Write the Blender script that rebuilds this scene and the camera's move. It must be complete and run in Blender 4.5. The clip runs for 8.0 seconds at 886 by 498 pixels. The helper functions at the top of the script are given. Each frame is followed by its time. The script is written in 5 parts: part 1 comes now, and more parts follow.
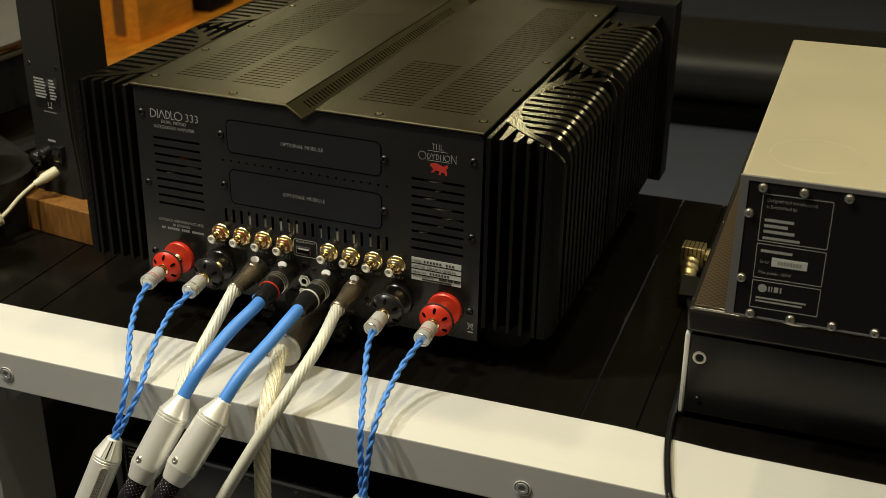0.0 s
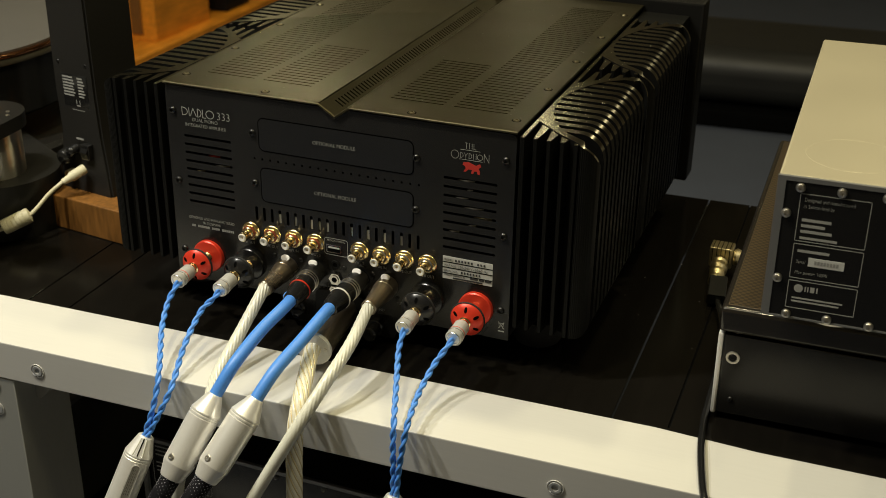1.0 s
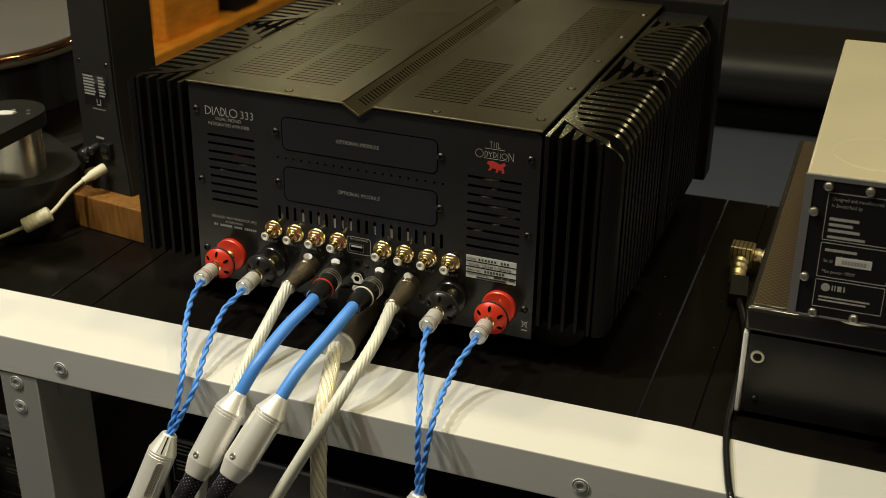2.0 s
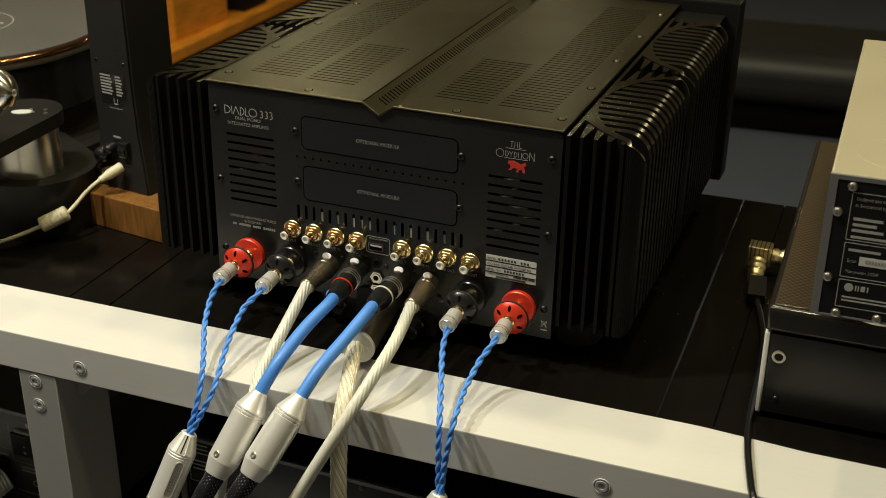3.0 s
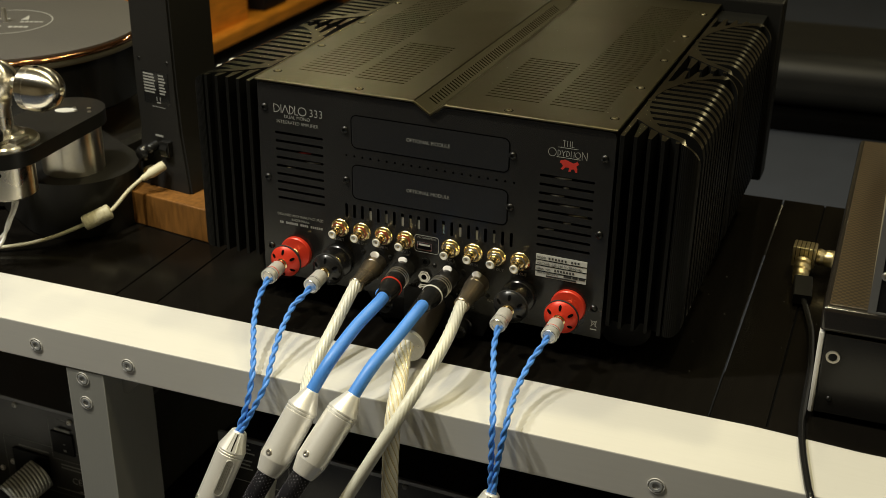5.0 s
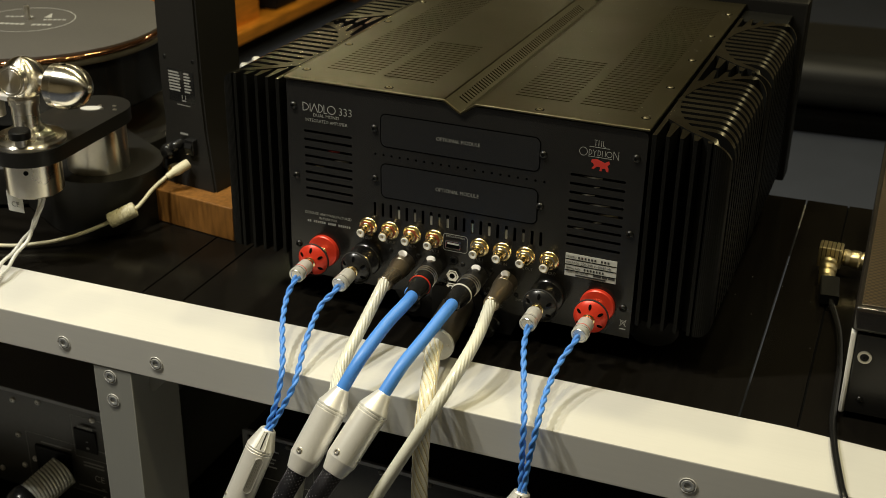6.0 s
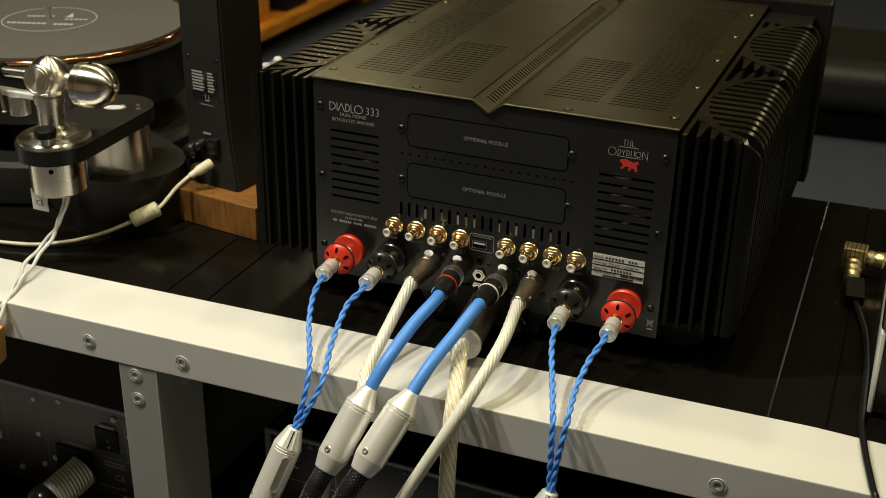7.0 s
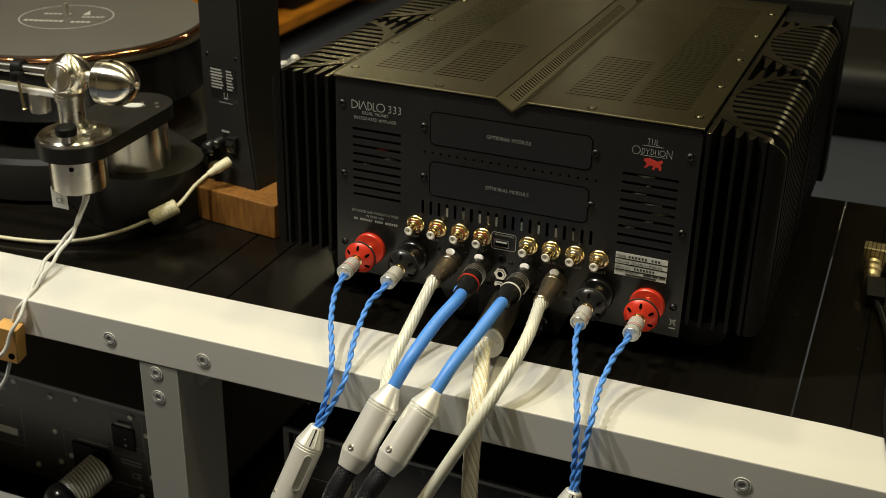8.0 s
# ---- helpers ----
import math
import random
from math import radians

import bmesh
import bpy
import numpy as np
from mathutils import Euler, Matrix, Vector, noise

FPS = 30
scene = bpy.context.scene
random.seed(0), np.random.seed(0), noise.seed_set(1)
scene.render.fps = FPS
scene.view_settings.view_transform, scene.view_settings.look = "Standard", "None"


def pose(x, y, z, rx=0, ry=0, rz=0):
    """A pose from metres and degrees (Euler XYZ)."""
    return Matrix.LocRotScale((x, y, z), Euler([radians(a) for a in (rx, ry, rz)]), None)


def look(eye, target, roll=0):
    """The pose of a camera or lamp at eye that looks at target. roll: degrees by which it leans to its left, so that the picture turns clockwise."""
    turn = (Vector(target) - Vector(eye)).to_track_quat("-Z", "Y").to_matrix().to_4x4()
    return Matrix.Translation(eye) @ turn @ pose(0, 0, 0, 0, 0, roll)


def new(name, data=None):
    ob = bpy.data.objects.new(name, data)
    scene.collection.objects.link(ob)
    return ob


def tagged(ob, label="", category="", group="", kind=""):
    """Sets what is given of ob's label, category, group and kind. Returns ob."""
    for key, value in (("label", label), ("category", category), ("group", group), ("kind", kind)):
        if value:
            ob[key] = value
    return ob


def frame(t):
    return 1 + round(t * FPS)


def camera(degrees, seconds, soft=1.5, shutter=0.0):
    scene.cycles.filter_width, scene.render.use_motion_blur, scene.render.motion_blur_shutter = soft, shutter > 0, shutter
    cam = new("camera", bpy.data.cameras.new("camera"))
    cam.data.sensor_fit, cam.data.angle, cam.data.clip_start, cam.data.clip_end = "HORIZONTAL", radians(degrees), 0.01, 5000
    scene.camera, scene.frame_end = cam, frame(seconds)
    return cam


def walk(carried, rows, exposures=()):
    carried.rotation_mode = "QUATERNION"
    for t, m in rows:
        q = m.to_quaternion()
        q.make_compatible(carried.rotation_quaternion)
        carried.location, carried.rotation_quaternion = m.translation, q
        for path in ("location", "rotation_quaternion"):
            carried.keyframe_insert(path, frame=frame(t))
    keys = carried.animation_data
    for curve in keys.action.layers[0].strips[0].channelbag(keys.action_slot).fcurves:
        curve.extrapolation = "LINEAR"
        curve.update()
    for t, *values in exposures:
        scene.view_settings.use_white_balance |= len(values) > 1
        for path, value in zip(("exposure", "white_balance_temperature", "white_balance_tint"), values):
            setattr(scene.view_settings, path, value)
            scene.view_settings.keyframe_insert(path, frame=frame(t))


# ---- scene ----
cam = camera(40.9, 8.0, soft=0.65)
PATH = [
    (0, (0.489, -0.913, 0.581), (-0.149, 0.772, -0.287), 0.8),
    (0.5, (0.48, -0.917, 0.581), (-0.165, 0.765, -0.288), 0.8),
    (1, (0.47, -0.921, 0.58), (-0.182, 0.758, -0.288), 0.8),
    (1.5, (0.461, -0.926, 0.579), (-0.194, 0.753, -0.288), 0.8),
    (3, (0.44, -0.935, 0.578), (-0.224, 0.74, -0.289), 0.8),
    (3.5, (0.431, -0.939, 0.578), (-0.234, 0.735, -0.29), 0.8),
    (4, (0.42, -0.944, 0.577), (-0.249, 0.729, -0.29), 0.9),
    (4.5, (0.413, -0.947, 0.577), (-0.261, 0.725, -0.29), 0.8),
    (6, (0.382, -0.96, 0.576), (-0.3, 0.708, -0.292), 0.9),
    (6.5, (0.372, -0.966, 0.575), (-0.312, 0.703, -0.291), 1.0),
    (7, (0.362, -0.97, 0.573), (-0.326, 0.698, -0.291), 1.0),
    (7.5, (0.353, -0.973, 0.573), (-0.337, 0.692, -0.293), 1.0),
    (8, (0.344, -0.977, 0.572), (-0.346, 0.688, -0.293), 1.1),
]
cam.data.dof.use_dof, cam.data.dof.focus_distance, cam.data.dof.aperture_fstop = True, 1.09, 10.0
walk(cam, [(t, look(eye, target, roll)) for t, eye, target, roll in PATH])

# ---- light ----
world = bpy.data.worlds.new("world")
scene.world = world
world.use_nodes = True
world.node_tree.nodes["Background"].inputs[0].default_value = (0.9, 0.85, 0.75, 1)
world.node_tree.nodes["Background"].inputs[1].default_value = 0.03
scene.view_settings.exposure = 0.03


def lamp(name, eye, target, watts, size, colour=(1.0, 0.92, 0.70)):
    data = bpy.data.lights.new(name, "AREA")
    data.shape, data.size, data.energy, data.color = "DISK", size, watts, colour
    ob = new(name, data)
    ob.matrix_world = look(eye, target)
    return tagged(ob, "unseen recessed warm white ceiling spotlight", "ceiling light", "ceiling spotlights")


CEIL = 1.85
FLOOR = -0.62
COOL, WARM = (1.0, 0.965, 0.84), (1.0, 0.88, 0.52)
# Last three are unseen, added for the stand, the fin-top highlight and the bench.
for sx, sy, watts, tint in ((-1.20, -0.75, 19, COOL), (-0.65, -0.47, 23, COOL), (-0.05, -0.47, 8.8, WARM), (0.60, -0.12, 4.4, WARM), (1.20, -0.12, 1.4, WARM),
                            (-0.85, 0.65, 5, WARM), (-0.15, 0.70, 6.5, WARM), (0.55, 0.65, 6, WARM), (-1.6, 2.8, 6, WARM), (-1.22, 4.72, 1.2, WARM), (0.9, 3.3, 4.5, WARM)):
    lamp("unseen_ceiling_spot", (sx, sy, CEIL - 0.03), (sx * 0.8, sy * 0.8, 0.0), watts, 0.12, tint)



# ---- materials ----
def mat(name, colour, rough=0.5, metal=0.0, grain=0.0, scale=200.0, bump=0.0, stretch=(1, 1, 1), blotch=0.0, coat=0.0, spec=0.5):
    """A surface with fine grain and large blotches in colour, roughness and relief."""
    m = bpy.data.materials.new(name)
    m.use_nodes = True
    n, l = m.node_tree.nodes, m.node_tree.links
    b = n["Principled BSDF"]
    b.inputs["Metallic"].default_value = metal
    b.inputs["Roughness"].default_value = rough
    b.inputs["Coat Weight"].default_value = coat
    b.inputs["Specular IOR Level"].default_value = spec
    b.inputs["Base Color"].default_value = (*colour, 1)
    tc = n.new("ShaderNodeTexCoord")
    mp = n.new("ShaderNodeMapping")
    mp.inputs["Scale"].default_value = stretch
    l.new(tc.outputs["Object"], mp.inputs["Vector"])
    fine = n.new("ShaderNodeTexNoise")
    fine.inputs["Scale"].default_value = scale
    fine.inputs["Detail"].default_value = 3
    l.new(mp.outputs["Vector"], fine.inputs["Vector"])
    wide = n.new("ShaderNodeTexNoise")
    wide.inputs["Scale"].default_value = 9
    wide.inputs["Detail"].default_value = 4
    l.new(tc.outputs["Object"], wide.inputs["Vector"])
    add = n.new("ShaderNodeMath")
    add.operation = "MULTIPLY_ADD"
    l.new(fine.outputs["Fac"], add.inputs[0])
    add.inputs[1].default_value = grain
    add.inputs[2].default_value = 1 - grain / 2 - blotch / 2
    add2 = n.new("ShaderNodeMath")
    add2.operation = "MULTIPLY_ADD"
    l.new(wide.outputs["Fac"], add2.inputs[0])
    add2.inputs[1].default_value = blotch
    l.new(add.outputs[0], add2.inputs[2])
    mul = n.new("ShaderNodeVectorMath")
    mul.operation = "SCALE"
    mul.inputs[0].default_value = colour
    l.new(add2.outputs[0], mul.inputs["Scale"])
    l.new(mul.outputs[0], b.inputs["Base Color"])
    rr = n.new("ShaderNodeMath")
    rr.operation = "MULTIPLY_ADD"
    l.new(wide.outputs["Fac"], rr.inputs[0])
    rr.inputs[1].default_value = 0.16
    rr.inputs[2].default_value = max(0.02, rough - 0.08)
    l.new(rr.outputs[0], b.inputs["Roughness"])
    if bump:
        bp = n.new("ShaderNodeBump")
        bp.inputs["Strength"].default_value = bump
        bp.inputs["Distance"].default_value = 0.001
        l.new(fine.outputs["Fac"], bp.inputs["Height"])
        l.new(bp.outputs["Normal"], b.inputs["Normal"])
    return m


M_PANEL = mat("black_anodised_panel", (0.0095, 0.009, 0.0085), 0.24, 0.0, 0.3, 60, 0.01, (1, 1, 14), 0.25, 0, 0.35)
M_LID = mat("bronze_black_lid", (0.060, 0.0515, 0.0265), 0.33, 0.85, 0.15, 400, 0.04, (1, 1, 1), 0.2)
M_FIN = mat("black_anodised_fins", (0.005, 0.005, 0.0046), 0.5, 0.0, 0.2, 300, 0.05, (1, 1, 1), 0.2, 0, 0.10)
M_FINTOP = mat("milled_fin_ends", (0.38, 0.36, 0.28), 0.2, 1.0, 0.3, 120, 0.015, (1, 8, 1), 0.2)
M_BLACK = mat("black_satin_plastic", (0.008, 0.0078, 0.0074), 0.42, 0, 0.2, 300, 0.05, (1, 1, 1), 0.2, 0, 0.16)
M_COVER = mat("black_gloss_cover", (0.012, 0.0115, 0.0105), 0.13, 0.0, 0.3, 60, 0.01, (14, 1, 1), 0.1, 0, 1.0)


def upright_brushing(m, amount=0.8):
    """Sheen drawn out up and down, as on a vertically brushed panel."""
    n, l = m.node_tree.nodes, m.node_tree.links
    way = n.new("ShaderNodeCombineXYZ")
    way.inputs[0].default_value, way.inputs[1].default_value, way.inputs[2].default_value = 0.04, 0.03, 1.0
    n["Principled BSDF"].inputs["Anisotropic"].default_value = amount
    l.new(way.outputs[0], n["Principled BSDF"].inputs["Tangent"])


M_REAR = mat("brushed_black_rear_panel", (0.0098, 0.0093, 0.0086), 0.25, 0.0, 0.3, 60, 0.01, (14, 1, 1), 0.2, 0, 0.5)
upright_brushing(M_REAR)
upright_brushing(M_COVER)
M_JOINT = mat("dark_joint", (0.003, 0.003, 0.003), 0.8, 0.0, 0.2, 80, 0.0, (1, 1, 1), 0.0, 0.0, 0.0)
M_LIDSCREW = mat("bronze_screw", (0.20, 0.175, 0.11), 0.34, 0.9, 0.1, 300)
M_LEG = mat("grey_anodised_leg", (0.36, 0.36, 0.33), 0.45, 0.15, 0.08, 500, 0.03, (1, 1, 0.05), 0.08)
M_VOID = mat("dark_inside", (0.004, 0.004, 0.004), 0.9, 0, 0.2, 50, 0, (1, 1, 1), 0, 0, 0.0)
M_RUBBER = mat("black_rubber", (0.012, 0.012, 0.012), 0.7, 0, 0.2, 300, 0.1)
M_BEAM = mat("pale_anodised_aluminium", (0.62, 0.61, 0.575), 0.5, 0.0, 0.06, 500, 0.03, (0.05, 1, 1), 0.05)
M_BOARD = mat("black_lacquered_board", (0.006, 0.0052, 0.0042), 0.18, 0, 0.5, 120, 0.01, (1, 0.1, 1), 0.4, 0, 0.13)
M_STEEL = mat("brushed_steel", (0.68, 0.65, 0.59), 0.36, 1, 0.15, 300, 0.05, (0.1, 1, 1), 0.05)
M_BOLT = mat("zinc_socket_bolt", (0.60, 0.60, 0.575), 0.30, 0.55, 0.15, 400, 0.03)
M_CHROME = mat("polished_steel", (0.72, 0.70, 0.66), 0.22, 1, 0.05, 300)
M_GOLD = mat("gold_plating", (1.0, 0.80, 0.44), 0.20, 1.0, 0.08, 300, 0.0, (1, 1, 1), 0.1)
M_RED = mat("red_anodised_knob", (0.72, 0.045, 0.02), 0.35, 0.25, 0.12, 300, 0.03, (1, 1, 1), 0.1)
M_WHITE = mat("white_print", (0.62, 0.62, 0.6), 0.6)
M_GREYPRINT = mat("grey_print", (0.30, 0.30, 0.285), 0.6)
M_LOGO = mat("red_print", (0.5, 0.03, 0.02), 0.6, 0, 0.3, 900)
M_LABEL = mat("silver_label_paper", (0.55, 0.55, 0.52), 0.5, 0, 0.1, 300)
M_BLUE = mat("blue_cable_jacket", (0.078, 0.275, 0.80), 0.42, 0, 0.12, 200, 0.05, (1, 1, 1), 0.15)
M_CREAM = mat("cream_cable_jacket", (0.72, 0.715, 0.62), 0.28, 0, 0.15, 200, 0.05, (1, 1, 1), 0.15, 0.5)
M_SILVER = mat("satin_silver_barrel", (0.90, 0.885, 0.84), 0.34, 0.5, 0.08, 500, 0.0, (1, 1, 1), 0.06)
M_DEVTOP = mat("champagne_anodised_top", (0.45, 0.405, 0.285), 0.42, 0.35, 0.05, 600, 0.03, (1, 1, 1), 0.06)
M_DEVEDGE = mat("grey_anodised_edge", (0.2, 0.2, 0.2), 0.4, 0.4, 0.08, 500)
M_WOOD = mat("oiled_oak_block", (0.20, 0.088, 0.020), 0.42, 0, 1.3, 40, 0.2, (5, 5, 0.8), 1.0)
M_ORANGE = mat("orange_pine", (0.78, 0.29, 0.022), 0.45, 0, 0.8, 10, 0.1, (8, 1, 8), 0.6)
M_CARPET = mat("blue_grey_carpet", (0.061, 0.071, 0.102), 0.95, 0, 0.4, 250, 0.6, (1, 1, 1), 0.3)
M_LEATHER = mat("black_leather", (0.013, 0.013, 0.0125), 0.5, 0, 0.3, 120, 0.3, (1, 1, 1), 0.3)
M_WALL = mat("warm_grey_wall", (0.33, 0.28, 0.19), 0.9, 0, 0.15, 60, 0.2, (1, 1, 1), 0.15)
M_CEIL = mat("cream_ceiling", (0.42, 0.385, 0.28), 0.9, 0, 0.1, 60, 0.2, (1, 1, 1), 0.1)
M_COPPER = mat("copper_ring", (0.66, 0.32, 0.16), 0.10, 1, 0.1, 300)
M_MAT = mat("dark_grey_platter_mat", (0.054, 0.050, 0.045), 0.7, 0, 0.25, 300, 0.2, (1, 1, 1), 0.15)
M_CARBON = mat("carbon_resin", (0.014, 0.012, 0.010), 0.22, 0, 0.3, 300, 0.02, (1, 1, 1), 0.2, 0.4, 0.3)


def weave():
    """Carbon cloth: a two-tone twill of small squares under clear resin."""
    m = mat("carbon_weave", (0.03, 0.025, 0.016), 0.3, 0, 0.3, 300, 0.0, (1, 1, 1), 0.2, 0.5)
    n, l = m.node_tree.nodes, m.node_tree.links
    tc, ck, mp = n.new("ShaderNodeTexCoord"), n.new("ShaderNodeTexChecker"), n.new("ShaderNodeMapping")
    mp.inputs["Rotation"].default_value = (0, 0, 0)
    ck.inputs["Scale"].default_value = 310
    ck.inputs["Color1"].default_value = (0.012, 0.010, 0.008, 1)
    ck.inputs["Color2"].default_value = (0.078, 0.054, 0.028, 1)
    l.new(tc.outputs["Object"], mp.inputs["Vector"])
    l.new(mp.outputs["Vector"], ck.inputs["Vector"])
    l.new(ck.outputs["Color"], n["Principled BSDF"].inputs["Base Color"])
    return m


M_WEAVE = weave()

M_SCREW = mat("black_steel_screw", (0.05, 0.05, 0.05), 0.3, 0.9, 0.1, 300)
M_PRINT = mat("pale_print", (0.33, 0.33, 0.31), 0.6)
M_INK = mat("black_ink", (0.03, 0.03, 0.03), 0.6)
M_WHITEPLASTIC = mat("white_plastic", (0.72, 0.70, 0.64), 0.4)
M_REDRING = mat("red_plastic_ring", (0.20, 0.04, 0.02), 0.4)
M_GREYRING = mat("grey_plastic_ring", (0.11, 0.10, 0.09), 0.4)
M_BLACKKNOB = mat("black_anodised_knob", (0.013, 0.013, 0.0135), 0.24, 0.0, 0.1, 300, 0.0, (1, 1, 1), 0.05, 0, 0.55)
M_GLOSSBLACK = mat("glossy_black", (0.012, 0.012, 0.012), 0.18, 0, 0.15, 300)
M_PLUG = mat("grey_satin_plug", (0.62, 0.605, 0.56), 0.45, 0.25, 0.25, 500, 0.08, (1, 1, 1), 0.1)
M_RIM = mat("clear_plug_rim", (0.60, 0.59, 0.55), 0.12, 0.2, 0.1, 300, 0.0, (1, 1, 1), 0.1, 0.6)
M_GUN = mat("bronze_gunmetal", (0.33, 0.28, 0.21), 0.28, 0.9, 0.15, 300, 0.03, (1, 1, 1), 0.1)
M_GUNGREY = mat("grey_gunmetal", (0.085, 0.082, 0.078), 0.27, 0.8, 0.15, 300)
M_BRAID = mat("black_braid", (0.005, 0.0045, 0.0065), 0.6, 0, 0.6, 900, 0.4, (1, 1, 1), 0, 0, 0.15)
M_FLECK = mat("pale_flecks", (0.55, 0.53, 0.60), 0.4)
M_BRAIDSILVER = mat("silver_braid", (0.70, 0.69, 0.62), 0.40, 0.3, 0.5, 700, 0.5)
M_CLEARJACKET = mat("translucent_cream_jacket", (0.75, 0.72, 0.60), 0.22, 0, 0.2, 200, 0.05, (1, 1, 1), 0.2, 0.6)
M_CLEAR = mat("clear_white_jacket", (0.70, 0.70, 0.66), 0.2, 0, 0.1, 300, 0, (1, 1, 1), 0.1, 0.6)
M_CREAMPLASTIC = mat("cream_plastic", (0.66, 0.62, 0.44), 0.5, 0, 0.08, 300, 0.05, (1, 1, 1), 0.06)
M_PALEGOLD = mat("pale_gold_strand", (0.80, 0.68, 0.40), 0.22, 0.3, 0.1, 300)
# Black panel raised to grey; front light reaching under the rail is in it.
M_UNIT = mat("lit_black_unit_panel", (0.055, 0.054, 0.051), 0.35, 0, 0.3, 200, 0.03, (1, 1, 1), 0.2)
M_BRASS = mat("brushed_gold", (0.62, 0.52, 0.30), 0.34, 1, 0.2, 300, 0.1, (1, 1, 8), 0.1)
M_WHITEALU = mat("white_aluminium", (0.72, 0.71, 0.68), 0.4, 0.2, 0.05, 300)
M_TOWER = mat("satin_black_lacquer", (0.0135, 0.013, 0.012), 0.36, 0, 0.15, 300, 0.02, (1, 1, 1), 0.2, 0, 0.25)
M_CASE = mat("satin_charcoal_case", (0.016, 0.0153, 0.0142), 0.42, 0, 0.2, 300, 0.03, (1, 1, 1), 0.2, 0, 0.22)
M_STEELFINE = mat("lathe_turned_steel", (0.74, 0.70, 0.62), 0.30, 1, 0.2, 40, 0.06, (30, 1, 1), 0.05)


def brushed(name, colour, rough, round_axis, amount=0.9, turn=0.25):
    """Steel brushed round one axis, so that highlights draw out across the brushing."""
    m = mat(name, colour, rough, 1, 0.12, 300, 0.0, (1, 1, 1), 0.05)
    n, l = m.node_tree.nodes, m.node_tree.links
    tg = n.new("ShaderNodeTangent")
    tg.direction_type = "RADIAL"
    tg.axis = round_axis
    b = n["Principled BSDF"]
    b.inputs["Anisotropic"].default_value = amount
    b.inputs["Anisotropic Rotation"].default_value = turn
    l.new(tg.outputs[0], b.inputs["Tangent"])
    return m


M_TURNZ = brushed("upright_turned_steel", (0.84, 0.80, 0.71), 0.30, "Z")
M_TURNX = brushed("counterweight_steel", (0.90, 0.86, 0.77), 0.23, "X")
M_BALL = brushed("ball_steel", (0.90, 0.86, 0.77), 0.23, "Z")
M_CAPFACE = brushed("cap_steel", (0.90, 0.86, 0.77), 0.28, "Y")
M_PLATE = mat("etched_grey_plate", (0.36, 0.355, 0.335), 0.42, 0.2, 0.2, 600, 0.05)
M_SMOKE = mat("smoky_acrylic", (0.09, 0.08, 0.06), 0.12, 0, 0.1, 100)
M_PALEWOOD = mat("pale_maple", (0.56, 0.31, 0.09), 0.5, 0, 0.4, 40, 0.1, (1, 1, 0.12), 0.2)


# ---- mesh tools ----
def thing(name, m, label, category, group="", kind=""):
    ob = new(name)
    ob.empty_display_size = 0.02
    ob.matrix_world = m
    return tagged(ob, label, category, group, kind)


def mesh_of(bm, material, smooth=35):
    me = bpy.data.meshes.new("mesh")
    bmesh.ops.recalc_face_normals(bm, faces=bm.faces)
    flat = bm.faces.layers.int.get("flat")
    plain = [f[flat] for f in bm.faces] if flat is not None else []
    bm.to_mesh(me)
    bm.free()
    me.materials.append(material)
    if smooth:
        me.shade_smooth()
        me.set_sharp_from_angle(angle=radians(smooth))
        for f, even in zip(me.polygons, plain):
            f.use_smooth = not even
    return me


def part(name, bm, material, parent, label="", smooth=35, ends=None):
    """One mesh under a thing, in the thing's own axes. ends: another finish for faces that look up."""
    me = mesh_of(bm, material, smooth)
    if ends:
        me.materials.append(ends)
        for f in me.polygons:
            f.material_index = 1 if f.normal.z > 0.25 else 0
    me.name = name
    ob = new(name, me)
    ob.parent = parent
    return tagged(ob, label)


def box(x0, x1, y0, y1, z0, z1, bevel=0.0, seg=2, bm=None):
    bm = bm or bmesh.new()
    g = bmesh.ops.create_cube(bm, size=1.0)
    for v in g["verts"]:
        v.co = Vector((x0 + (v.co.x + 0.5) * (x1 - x0), y0 + (v.co.y + 0.5) * (y1 - y0), z0 + (v.co.z + 0.5) * (z1 - z0)))
    if bevel:
        es = {e for v in g["verts"] for e in v.link_edges}
        bmesh.ops.bevel(bm, geom=list(es), offset=bevel, segments=seg, affect="EDGES", profile=0.5)
        bm.normal_update()
        flat = bm.faces.layers.int.get("flat")
        if flat is None:
            flat = bm.faces.layers.int.new("flat")
        for f in bm.faces:
            f[flat] = int(max(abs(c) for c in f.normal) > 0.9999)
    return bm


def prism(poly, m, depth, bm=None):
    """A flat outline in the x, y of m, drawn out along its z."""
    bm = bm or bmesh.new()
    a = [bm.verts.new(m @ Vector((x, y, 0))) for x, y in poly]
    b = [bm.verts.new(m @ Vector((x, y, depth))) for x, y in poly]
    bm.faces.new(a)
    bm.faces.new(b[::-1])
    for i in range(len(poly)):
        j = (i + 1) % len(poly)
        bm.faces.new((a[i], b[i], b[j], a[j]))
    return bm


